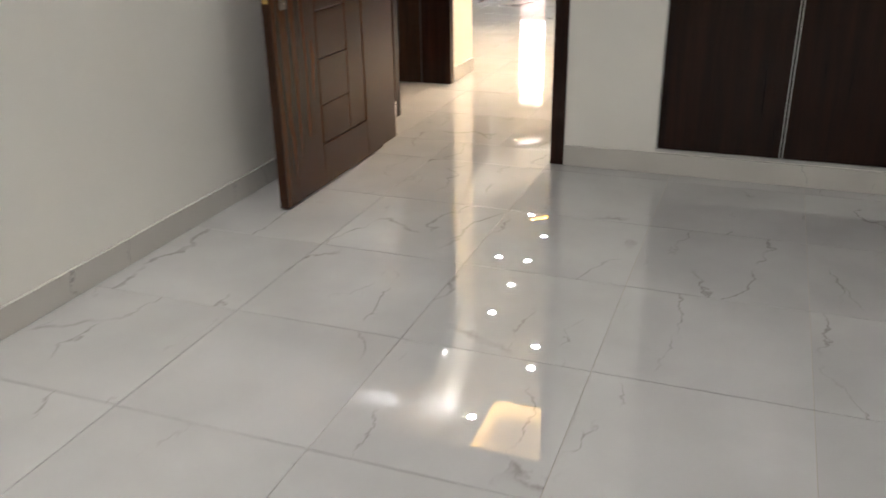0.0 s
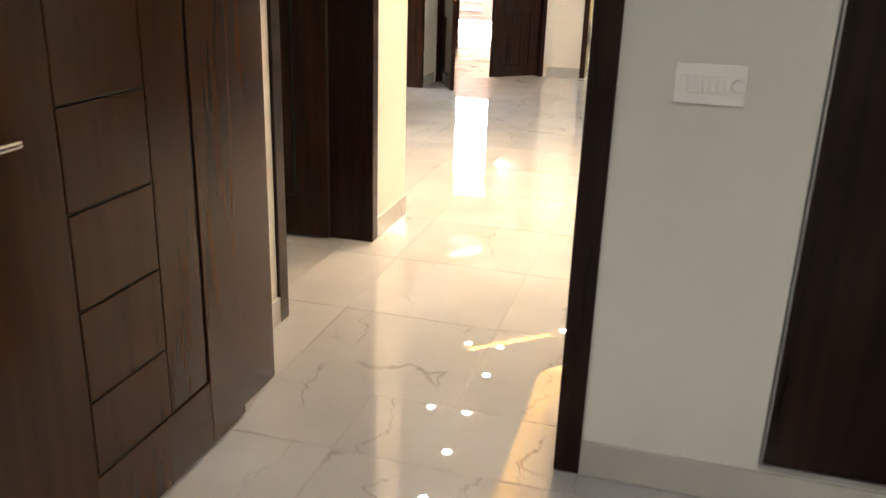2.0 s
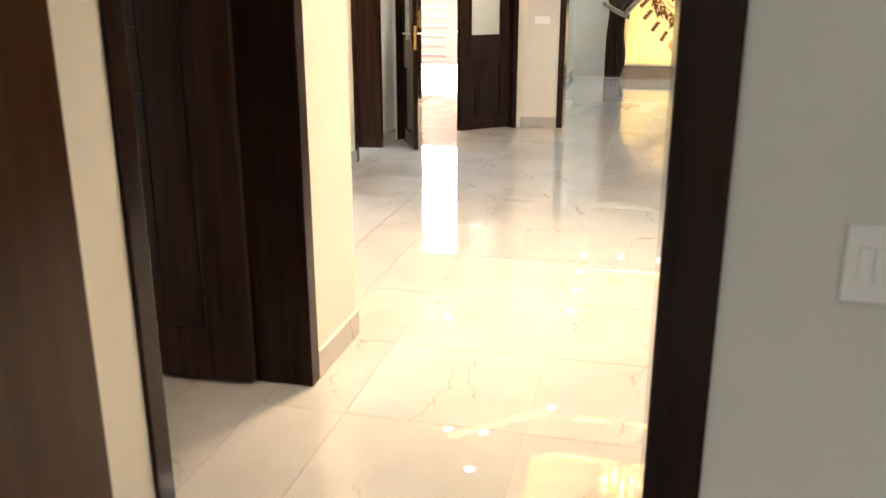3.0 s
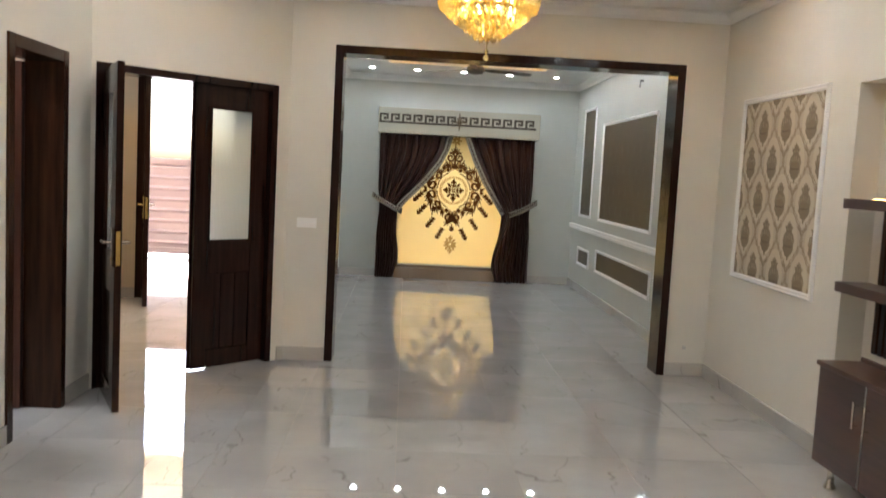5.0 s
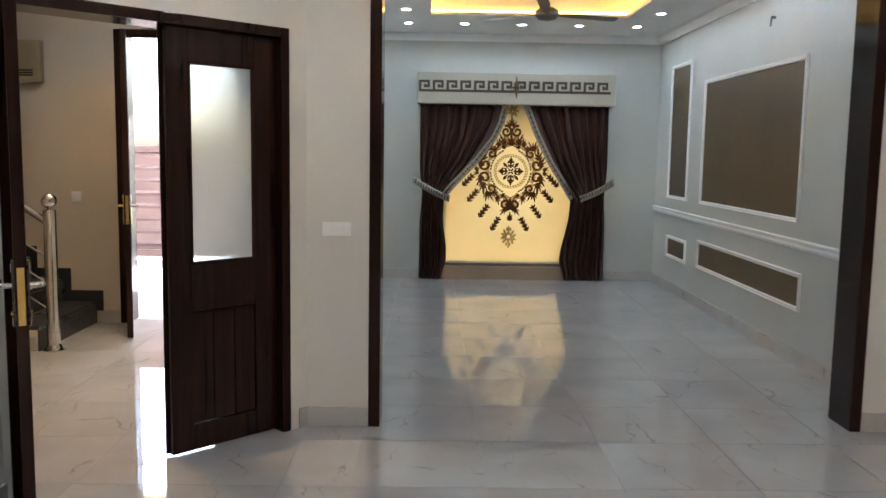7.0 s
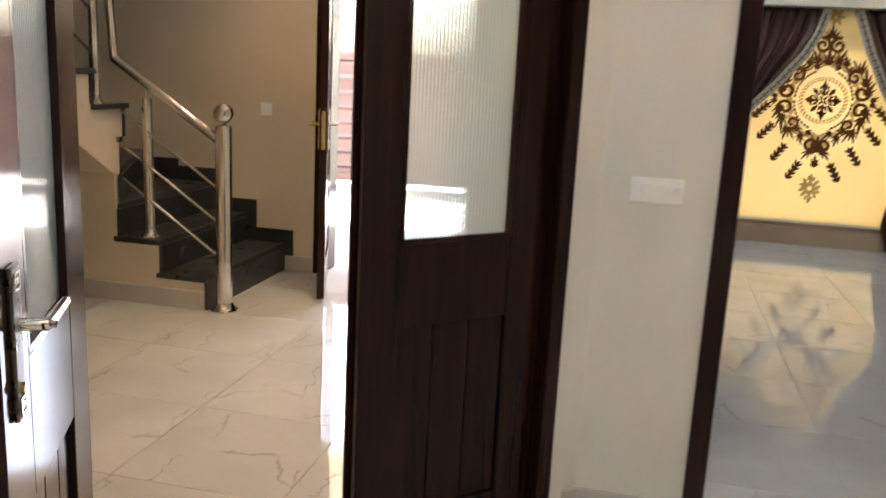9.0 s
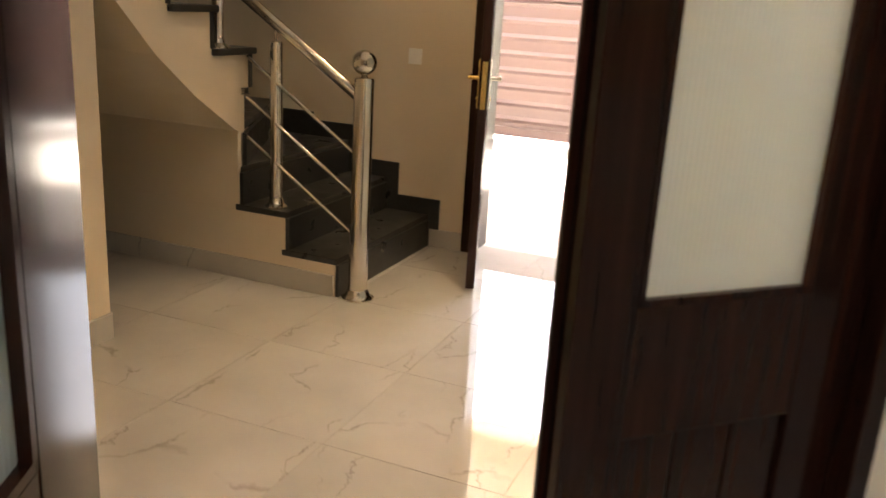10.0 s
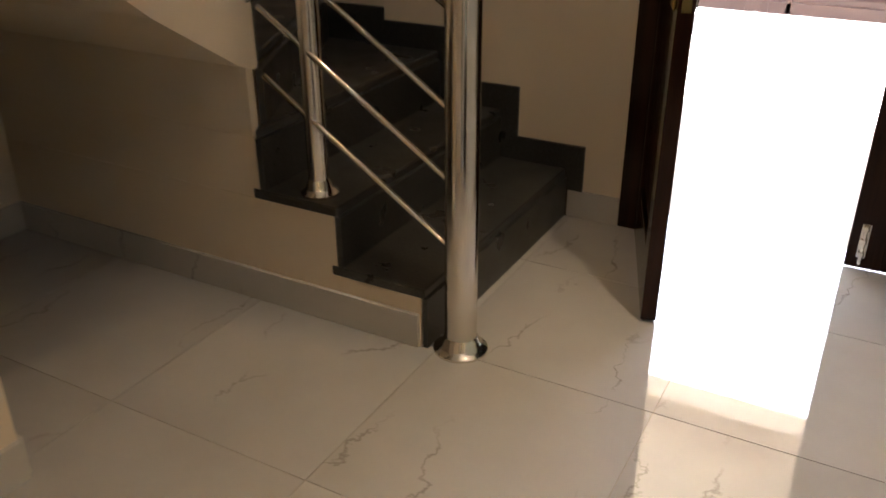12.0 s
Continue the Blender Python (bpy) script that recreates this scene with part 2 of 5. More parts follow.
# ---- mesh helpers ----
def box(bm, x0, y0, z0, x1, y1, z1, bevel=0.0):
    x0, x1 = min(x0, x1), max(x0, x1)
    y0, y1 = min(y0, y1), max(y0, y1)
    z0, z1 = min(z0, z1), max(z0, z1)
    m = Matrix.Translation(((x0 + x1) / 2, (y0 + y1) / 2, (z0 + z1) / 2)) @ Matrix.Diagonal((x1 - x0, y1 - y0, z1 - z0, 1))
    made = bmesh.ops.create_cube(bm, size=1, matrix=m)["verts"]
    if bevel:
        edges = {e for v in made for e in v.link_edges}
        bmesh.ops.bevel(bm, geom=list(edges), offset=bevel, segments=2, affect="EDGES", profile=0.6)
    return made


def rod(bm, a, b, r, sides=16, r2=None):
    a, b = Vector(a), Vector(b)
    d = b - a
    m = Matrix.Translation((a + b) / 2) @ d.to_track_quat("Z", "Y").to_matrix().to_4x4()
    bmesh.ops.create_cone(bm, cap_ends=True, segments=sides, radius1=r, radius2=r if r2 is None else r2, depth=d.length, matrix=m)


def lathe(bm, profile, centre=(0, 0, 0), sides=32):
    """Turns (radius, z) pairs about a standing axis."""
    c = Vector(centre)
    rings = []
    for r, z in profile:
        rings.append([bm.verts.new(c + Vector((r * math.cos(2 * math.pi * i / sides), r * math.sin(2 * math.pi * i / sides), z))) for i in range(sides)])
    for lo, hi in zip(rings, rings[1:]):
        for i in range(sides):
            j = (i + 1) % sides
            bm.faces.new((lo[i], lo[j], hi[j], hi[i]))
    bm.faces.new(list(reversed(rings[0])))
    bm.faces.new(rings[-1])


def prism(bm, outline, a, b, axis):
    """A flat outline of 2D points pushed from a to b along an axis."""
    def at(p, d):
        return {"x": (d, p[0], p[1]), "y": (p[0], d, p[1]), "z": (p[0], p[1], d)}[axis]
    lo = [bm.verts.new(at(p, a)) for p in outline]
    hi = [bm.verts.new(at(p, b)) for p in outline]
    bm.faces.new(lo)
    bm.faces.new(list(reversed(hi)))
    n = len(outline)
    for i in range(n):
        j = (i + 1) % n
        bm.faces.new((lo[j], lo[i], hi[i], hi[j]))
    bmesh.ops.recalc_face_normals(bm, faces=bm.faces)


def mesh_of(name, bm, material, smooth=False):
    me = bpy.data.meshes.new(name)
    bmesh.ops.recalc_face_normals(bm, faces=bm.faces)
    bm.to_mesh(me)
    bm.free()
    me.materials.append(material)
    if smooth:
        for p in me.polygons:
            p.use_smooth = True
        me.set_sharp_from_angle(angle=radians(38))
    return me


def part(name, bm, material, parent=None, label="", smooth=False):
    ob = new(name, mesh_of(name, bm, material, smooth))
    if parent is not None:
        ob.parent = parent
    if label:
        ob["label"] = label
    return ob


def empty(name, m=None):
    ob = new(name)
    if m is not None:
        ob.matrix_world = m
    return ob


def boxes(name, rows, material, parent=None, label="", bevel=0.0):
    bm = bmesh.new()
    for r in rows:
        box(bm, *r, bevel=bevel)
    return part(name, bm, material, parent, label)


def wall_run(name, p0, p1, thick, height, openings, material, label, z0=0.0):
    """A wall from p0 to p1 whose body lies to the left of that way, with openings (s0, s1, bottom, top) cut through it."""
    p0, p1 = Vector(p0), Vector(p1)
    length = (p1 - p0).length
    ang = math.atan2(p1.y - p0.y, p1.x - p0.x)
    bm = bmesh.new()
    s = 0.0
    for s0, s1, lo, hi in sorted(openings):
        if s0 > s:
            box(bm, s, 0, z0, s0, thick, height)
        if lo > z0:
            box(bm, s0, 0, z0, s1, thick, lo)
        if hi < height:
            box(bm, s0, 0, hi, s1, thick, height)
        s = s1
    if s < length:
        box(bm, s, 0, z0, length, thick, height)
    ob = part(name, bm, material)
    ob.matrix_world = Matrix.Translation((p0.x, p0.y, 0)) @ Matrix.Rotation(ang, 4, "Z")
    return tagged(ob, label, "wall", kind="structure")


def skirting(name, runs):
    """Tile skirting along (x0, y0, x1, y1) runs; its body lies to the left of the way."""
    ob = empty(name)
    tagged(ob, "pale marble tile skirting along the foot of the walls", "skirting", kind="structure")
    for x0, y0, x1, y1 in runs:
        d = Vector((x1 - x0, y1 - y0))
        bm = bmesh.new()
        box(bm, 0, 0.001, 0.001, d.length, -0.013, 0.105, bevel=0.002)
        p = part("skirting_tile", bm, SKIRT, ob)
        p.matrix_world = Matrix.Translation((x0, y0, 0)) @ Matrix.Rotation(math.atan2(d.y, d.x), 4, "Z")
    return ob

# ---- structure ----
# bedroom: x 0 to 4.2, y -7 to -0.95; its front wall holds the door and the built-in cupboards
wall_run("wall_bedroom_left", (0, -7.0), (0, -0.73), 0.2, CEIL, [], WALL_COOL, "cream painted bedroom side wall")
wall_run("wall_bedroom_back", (4.2, -7.0), (0, -7.0), 0.2, CEIL, [], WALL_COOL, "cream painted bedroom end wall").location.y = -7.0
wall_run("wall_bedroom_right", (4.2, -0.73), (4.2, -7.0), 0.2, CEIL, [], WALL_COOL, "cream painted bedroom side wall")
wall_run("wall_bedroom_front", (0.0, -0.95), (4.2, -0.95), 0.22, CEIL, [(0.20, 1.31, 0, 2.15), (1.765, 4.0, 0.11, 2.45)], WALL_COOL, "cream painted wall with the bedroom door and cupboard niche")
boxes("cupboard_niche_back", [(1.7, -0.745, 0.0, 4.1, -0.70, 2.6)], WALL, None)
tagged(bpy.data.objects["cupboard_niche_back"], "plain plaster back of the cupboard niche", "wall", kind="structure")

# passage and lounge
wall_run("wall_passage_left", (0.09, -0.73), (0.09, 1.18), 0.2, CEIL, [(0.40, 1.46, 0, 2.15)], WALL, "cream painted passage wall with a door opening")
wall_run("wall_lounge_return", (0.09, 1.18), (-1.32, 1.18), 0.2, CEIL, [], WALL, "cream painted return wall")
wall_run("wall_lounge_left", (-1.12, 1.18), (-1.12, 5.78), 0.2, CEIL, [(1.72, 3.07, 0.93, 2.1), (3.47, 4.22, 0, 2.1)], WALL, "cream painted wall with a kitchen window and door")
wall_run("wall_chamfer", (-1.12, 5.78), (-0.03, 6.875), 0.2, CEIL, [(0.03, 1.43, 0, 2.1)], WALL, "cream painted angled wall with the glazed double door")
wall_run("wall_lounge_end", (-0.03, 6.875), (3.32, 6.875), 0.23, CEIL, [(0.33, 3.03, 0, 2.44)], WALL, "cream painted wall with the wide timber-lined opening")
wall_run("wall_lounge_right", (3.32, 6.875), (3.32, -0.73), 0.2, CEIL, [(2.0, 4.5, 0.30, 2.12)], WALL, "cream painted lounge wall")

# drawing room
wall_run("wall_drawing_left", (-0.03, 7.105), (-0.03, 12.4), 0.2, CEIL, [], WALL_TEAL, "pale painted drawing room wall")
wall_run("wall_drawing_end", (-0.23, 12.4), (3.48, 12.4), 0.2, CEIL, [(0.99, 2.62, 0.225, 2.2)], WALL_TEAL, "pale painted end wall with the curtained window")
wall_run("wall_drawing_right", (3.28, 12.4), (3.28, 7.105), 0.2, CEIL, [], WALL_TEAL, "pale painted wall with moulded panels")

# stair lobby
wall_run("wall_lobby_front", (-4.1, 9.535), (-0.23, 9.535), 0.22, 5.6, [(2.10, 3.62, 0, 2.45)], WALL_TAN, "tan cream painted wall with the main double door")
wall_run("wall_lobby_left", (-2.74, 5.58), (-2.74, 7.59), 0.12, 5.6, [], WALL_TAN, "tan cream painted wall beside the stairs")
wall_run("wall_lobby_near", (-1.26, 5.78), (-4.1, 5.78), 0.2, 5.6, [], WALL_TAN, "tan cream painted lobby wall").location.y = 5.78
wall_run("wall_stair_left", (-3.9, 5.6), (-3.9, 9.535), 0.2, 5.6, [], WALL_TAN, "tan cream painted stairwell wall")

# unseen wall, added to keep skylight out of the kitchen
wall_run("wall_kitchen_near", (-1.32, 1.18), (-3.8, 1.18), -0.2, CEIL, [], WALL, "plain kitchen wall")
# side rooms that show through open doors
wall_run("wall_bath_far", (-1.6, -0.73), (-1.6, 1.18), 0.1, CEIL, [], WALL, "plain wall of the side room")
wall_run("wall_bath_near", (-0.11, -0.95), (-1.6, -0.95), -0.2, CEIL, [], WALL, "plain wall of the side room")
wall_run("wall_kitchen_far", (-3.6, 1.18), (-3.6, 5.78), 0.2, CEIL, [], WALL, "plain kitchen wall")

wall_run("wall_niche_back", (3.47, 5.0), (3.47, 2.2), 0.06, 2.3, [], WALL, "cream painted back of the television niche", 0.2)
boxes("wall_garden", [(-4.6, 9.8, -0.03, -4.4, 13.7, 1.9), (-4.6, 13.7, -0.03, -4.2, 13.9, 1.9), (-0.55, 13.7, -0.03, 4.0, 13.9, 1.9)], WALL)
tagged(bpy.data.objects["wall_garden"], "plain painted boundary wall of the forecourt", "wall", kind="structure")


# covered porch between the main door and the gate: a slab on a front beam
boxes("ceiling_porch", [(-4.6, 9.76, 3.08, -0.23, 12.70, 3.25), (-4.6, 12.44, 2.77, -0.23, 12.70, 3.08)], WALL_TAN)
tagged(bpy.data.objects["ceiling_porch"], "cream painted porch slab with a front beam", "ceiling", kind="structure")


def fan_poly(bm, loops, z):
    """Fills the plane between an outer outline and the outlines of holes in it, facing down at height z."""
    edges, made = [], []
    for loop in loops:
        vs = [bm.verts.new((x, y, z)) for x, y in loop]
        made.append(vs)
        edges += [bm.edges.new((a, b)) for a, b in zip(vs, vs[1:] + vs[:1])]
    bmesh.ops.triangle_fill(bm, use_beauty=True, use_dissolve=False, edges=edges)
    return made


LEDGE = 0.055


def ceiling_slab(name, outline, recesses, label):
    """A ceiling sheet with recesses (outline, depth) that go up into it and widen above a lip."""
    bm = bmesh.new()
    loops = fan_poly(bm, [outline] + [r for r, d in recesses], CEIL)
    for vs, (pts, depth) in zip(loops[1:], recesses):
        wide = grow(pts, LEDGE)
        n = len(vs)
        rings = [vs, [bm.verts.new((x, y, CEIL + 0.03)) for x, y in pts], [bm.verts.new((x, y, CEIL + 0.03)) for x, y in wide], [bm.verts.new((x, y, CEIL + depth)) for x, y in wide]]
        for lo, hi in zip(rings, rings[1:]):
            for i in range(n):
                j = (i + 1) % n
                bm.faces.new((lo[i], lo[j], hi[j], hi[i]))
        bm.faces.new(rings[-1])
    xs, ys = [p[0] for p in outline], [p[1] for p in outline]
    box(bm, min(xs), min(ys), CEIL + 0.36, max(xs), max(ys), CEIL + 0.45)
    return tagged(part(name, bm, CEILING), label, "ceiling", kind="structure")


def rect(x0, y0, x1, y1, cut=0.0):
    if not cut:
        return [(x0, y0), (x1, y0), (x1, y1), (x0, y1)]
    return [(x0 + cut, y0), (x1 - cut, y0), (x1, y0 + cut), (x1, y1 - cut), (x1 - cut, y1), (x0 + cut, y1), (x0, y1 - cut), (x0, y0 + cut)]


def grow(pts, d):
    """Offsets an outline outward by d."""
    turn = sum(pts[i - 1][0] * pts[i][1] - pts[i][0] * pts[i - 1][1] for i in range(len(pts)))
    out = []
    n = len(pts)
    for i in range(n):
        p, a, b = Vector(pts[i]), Vector(pts[i - 1]), Vector(pts[(i + 1) % n])
        n1, n2 = Vector(((p - a).y, -(p - a).x)).normalized(), Vector(((b - p).y, -(b - p).x)).normalized()
        if turn < 0:
            n1, n2 = -n1, -n2
        m = (n1 + n2).normalized()
        q = p + m * d / max(0.3, m.dot(n1))
        out.append((q.x, q.y))
    return out


CX = 1.17  # the lounge ceiling is laid out about this line
TRAY = rect(0.37, 2.60, 1.98, 5.28, 0.17)
SLOT_L = [(-0.52, 5.36), (-0.45, 5.28), (0.36, 5.99), (0.29, 6.07)]
SLOT_R = [(0.70, 5.93), (2.60, 5.93), (2.70, 5.40), (2.82, 5.40), (2.82, 6.06), (0.70, 6.06)]
TRAY_P = rect(0.36, 0.28, 1.00, 1.02)
TRAY_D = rect(0.60, 8.30, 2.56, 11.05)
ceiling_slab("ceiling_lounge", [(-1.32, -0.73), (3.52, -0.73), (3.52, 7.0), (-0.1, 7.0), (-1.32, 5.8)], [(TRAY, 0.22), (SLOT_L, 0.12), (SLOT_R, 0.12), (TRAY_P, 0.12)], "white false ceiling with a lit central tray and slots")
ceiling_slab("ceiling_drawing", [(-0.23, 7.0), (3.48, 7.0), (3.48, 12.6), (-0.23, 12.6)], [(TRAY_D, 0.2)], "white false ceiling with a lit tray")
ceiling_slab("ceiling_bedroom", [(-0.2, -7.2), (4.4, -7.2), (4.4, -0.74), (-0.2, -0.74)], [], "white painted bedroom ceiling")
boxes("ceiling_lobby", [(-2.74, 5.78, CEIL + 0.003, -0.03, 9.6, CEIL + 0.2), (-4.1, 5.5, 5.6, -0.2, 9.8, 5.7), (-2.80, 5.6, CEIL + 0.2, -2.74, 9.6, 5.6)], CEILING)
tagged(bpy.data.objects["ceiling_lobby"], "white painted lobby ceiling", "ceiling", kind="structure")
boxes("ceiling_side_rooms", [(-1.8, -1.0, CEIL, -0.1, 1.0, CEIL + 0.1), (-3.8, 1.0, CEIL, -1.3, 5.9, CEIL + 0.1)], CEILING)
tagged(bpy.data.objects["ceiling_side_rooms"], "white painted ceiling of the side rooms", "ceiling", kind="structure")


def cornice(name, pts, label, closed=False):
    """A stepped plaster moulding under the ceiling along a run of points, its body to the right of the way."""
    prof = [(0.0, -0.085), (0.012, -0.085), (0.018, -0.06), (0.05, -0.03), (0.07, -0.022), (0.075, 0.0), (0.0, 0.0)]
    bm = bmesh.new()
    n = len(pts)
    rings = []
    for i in range(n):
        p = Vector(pts[i])
        a = Vector(pts[i - 1]) if i or closed else None
        b = Vector(pts[(i + 1) % n]) if i < n - 1 or closed else None
        d1 = (p - a).normalized() if a is not None else (b - p).normalized()
        d2 = (b - p).normalized() if b is not None else d1
        n1, n2 = Vector((d1.y, -d1.x)), Vector((d2.y, -d2.x))
        m = (n1 + n2).normalized()
        k = 1 / max(0.3, m.dot(n1))
        rings.append([bm.verts.new((p.x + m.x * k * u, p.y + m.y * k * u, CEIL - 0.001 + w)) for u, w in prof])
    for r0, r1 in list(zip(rings, rings[1:])) + ([(rings[-1], rings[0])] if closed else []):
        for i in range(len(prof)):
            j = (i + 1) % len(prof)
            bm.faces.new((r0[i], r0[j], r1[j], r1[i]))
    return tagged(part(name, bm, WHITE), label, "cornice", kind="structure")


cornice("trim_cornice_lounge", [(-1.12, 1.18), (-1.12, 5.78), (-0.03, 6.875), (3.32, 6.875), (3.32, -0.7)], "white plaster cornice round the lounge ceiling")
cornice("trim_cornice_drawing", [(-0.03, 7.11), (-0.03, 12.4), (3.28, 12.4), (3.28, 7.11)], "white plaster cornice round the drawing room ceiling")

# ground outside, one sheet under the house too
bm = bmesh.new()
box(bm, -400, -400, -0.3, 400, 400, -0.03)
tagged(part("ground", bm, CONCRETE), "pale sunlit paving around the house", "ground", kind="structure")


# lamps set in the ceilings
def cove(name, outline, z, inset, label, material=None):
    """A strip of warm light emitting diodes round a recess, near its top."""
    ob = empty(name)
    tagged(ob, label, "strip light")
    outline = grow(outline, LEDGE)
    n = len(outline)
    for i in range(n):
        a, b = Vector((*outline[i], z)), Vector((*outline[(i + 1) % n], z))
        if (b - a).length < 0.05:
            continue
        d = (b - a).normalized()
        bm = bmesh.new()
        L = (b - a).length
        box(bm, 0.02, inset, -0.008, L - 0.02, inset + 0.014, 0.008)
        p = part("led_strip", bm, material or COVE_GLOW, ob)
        p.matrix_basis = Matrix.Translation(a) @ Matrix.Rotation(math.atan2(d.y, d.x), 4, "Z")
    return ob


cove("strip_light", TRAY, CEIL + 0.045, 0.012, "warm strip light round the lounge ceiling tray")
cove("strip_light", SLOT_L, CEIL + 0.045, 0.008, "warm strip light in the angled ceiling slot")
cove("strip_light", [SLOT_R[0], SLOT_R[1], SLOT_R[2], SLOT_R[3], SLOT_R[4], SLOT_R[5]], CEIL + 0.045, 0.008, "warm strip light in the cornered ceiling slot")
cove("strip_light", TRAY_P, CEIL + 0.045, 0.008, "warm strip light in the passage ceiling recess", COVE_DIM)
cove("strip_light", TRAY_D, CEIL + 0.045, 0.010, "warm strip light round the drawing room tray")


def spot_fitting():
    ob = empty("ceiling_spot")
    tagged(ob, "small round white recessed spotlight in the ceiling", "spotlight", "recessed ceiling spots")
    bm = bmesh.new()
    lathe(bm, [(0.047, 0.0), (0.050, -0.004), (0.047, -0.007), (0.038, -0.004), (0.038, 0.0)], sides=24)
    part("rim", bm, WHITE, ob)
    bm = bmesh.new()
    lathe(bm, [(0.0375, -0.0045), (0.030, -0.006), (0.004, -0.007)], sides=20)
    part("lens", bm, SPOT_GLOW, ob, "glowing white lens")
    return ob


def lamp_data(colour, power, cone=105, blend=0.8):
    d = bpy.data.lights.new("spot_beam", "SPOT")
    d.energy, d.color, d.spot_size, d.spot_blend, d.shadow_soft_size = power, colour, radians(cone), blend, 0.035
    return d


LOUNGE_BEAM = lamp_data((1.0, 0.95, 0.87), SPOT_POWER)
DRAWING_BEAM = lamp_data((0.80, 0.94, 1.0), SPOT_POWER * 1.5, 152, 0.12)
BEDROOM_FILL = lamp_data((1.0, 0.92, 0.82), SPOT_POWER * 6.5, 95)
BEDROOM_WIDE = lamp_data((1.0, 0.92, 0.82), SPOT_POWER * 10, 125)
# strong fill for the passage, from one unseen spot added at (1.16, 0.67)
PASSAGE_FILL = lamp_data((1.0, 0.71, 0.43), SPOT_POWER * 32)
CORNER_BEAM = lamp_data((1.0, 0.71, 0.43), SPOT_POWER * 46, 88)
WALL_BEAM = lamp_data((1.0, 0.73, 0.40), SPOT_POWER * 0.8)
# the next three are fill light for the lobby, from unseen added spots
LOBBY_FILL = lamp_data((1.0, 0.59, 0.22), SPOT_POWER * 29)
DOOR_FILL = lamp_data((1.0, 0.70, 0.38), SPOT_POWER * 42, 85)
STAIR_FILL = lamp_data((1.0, 0.60, 0.24), SPOT_POWER * 13)
# two unseen kitchen spots, added in place of daylight in that room
KITCHEN_FILL = lamp_data((1.0, 0.97, 0.92), SPOT_POWER * 32)
first_spot = None
# unseen spots, added to brighten lobby floor, doorway and stair wall
LOBBY_FILL_SPOTS = [(-1.0, 6.75, LOBBY_FILL), (-1.2, 8.4, DOOR_FILL), (-2.0, 8.75, STAIR_FILL)]
SPOTS = [(CX + s * d, y, LOUNGE_BEAM) for s in (-1, 1) for d, y in ((1.33, 5.48), (1.33, 4.78), (1.33, 3.97), (1.33, 3.27), (1.33, 2.56), (1.69, 5.46), (1.69, 3.97))]
SPOTS += [(0.45, 6.16, LOUNGE_BEAM), (0.46, 2.0, CORNER_BEAM), (0.52, 1.6, CORNER_BEAM), (0.25, 0.67, WALL_BEAM), (1.16, 0.67, PASSAGE_FILL), (-2.1, 3.6, KITCHEN_FILL), (-1.9, 5.0, KITCHEN_FILL)]
SPOTS += [(x, 11.62, DRAWING_BEAM) for x in (0.36, 0.96, 1.57, 2.18, 2.80)] + [(x, y, DRAWING_BEAM) for y in (10.75, 9.88, 9.0, 8.1) for x in (0.36, 2.82)]
# the last three are unseen, added to brighten bedroom floor and front wall
SPOTS += [(1.95, -5.75, BEDROOM_WIDE), (2.65, -5.75, BEDROOM_WIDE), (2.6, -2.9, BEDROOM_WIDE), (0.48, -2.5, BEDROOM_FILL), (0.48, -4.2, BEDROOM_FILL)]
# the added fill spots get the same fitting as the rest
for x, y, beam in SPOTS + LOBBY_FILL_SPOTS:
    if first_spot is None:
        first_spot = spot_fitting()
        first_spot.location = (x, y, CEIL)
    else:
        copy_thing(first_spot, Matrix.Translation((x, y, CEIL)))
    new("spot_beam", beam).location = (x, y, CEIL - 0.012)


def tile_floor(name, areas, ox, oy, label, pitch=0.615, gap=0.003):
    """Square tiles on a grid through (ox, oy), cut to the areas (x0, y0, x1, y1)."""
    bm = bmesh.new()
    for a in areas:
        box(bm, a[0], a[1], -0.028, a[2], a[3], -0.0025)
    ob = part(name, bm, GROUT)
    tagged(ob, label, "floor", kind="structure")
    shared = {}
    for a in areas:
        i0, i1 = math.floor((a[0] - ox) / pitch), math.ceil((a[2] - ox) / pitch)
        j0, j1 = math.floor((a[1] - oy) / pitch), math.ceil((a[3] - oy) / pitch)
        for i in range(i0, i1):
            for j in range(j0, j1):
                x0, x1 = max(a[0], ox + i * pitch), min(a[2], ox + (i + 1) * pitch)
                y0, y1 = max(a[1], oy + j * pitch), min(a[3], oy + (j + 1) * pitch)
                w, h = round(x1 - x0, 3), round(y1 - y0, 3)
                if w < 0.02 or h < 0.02:
                    continue
                if (w, h) not in shared:
                    tb = bmesh.new()
                    g = gap / 2
                    pts = [(g, g), (w - g, g), (w - g, h - g), (g, h - g)]
                    prism(tb, pts, -0.012, 0.0, "z")
                    shared[w, h] = mesh_of("tile", tb, TILE)
                t = new("tile", shared[w, h])
                t.location = (x0, y0, 0)
                t.parent = ob
    return ob


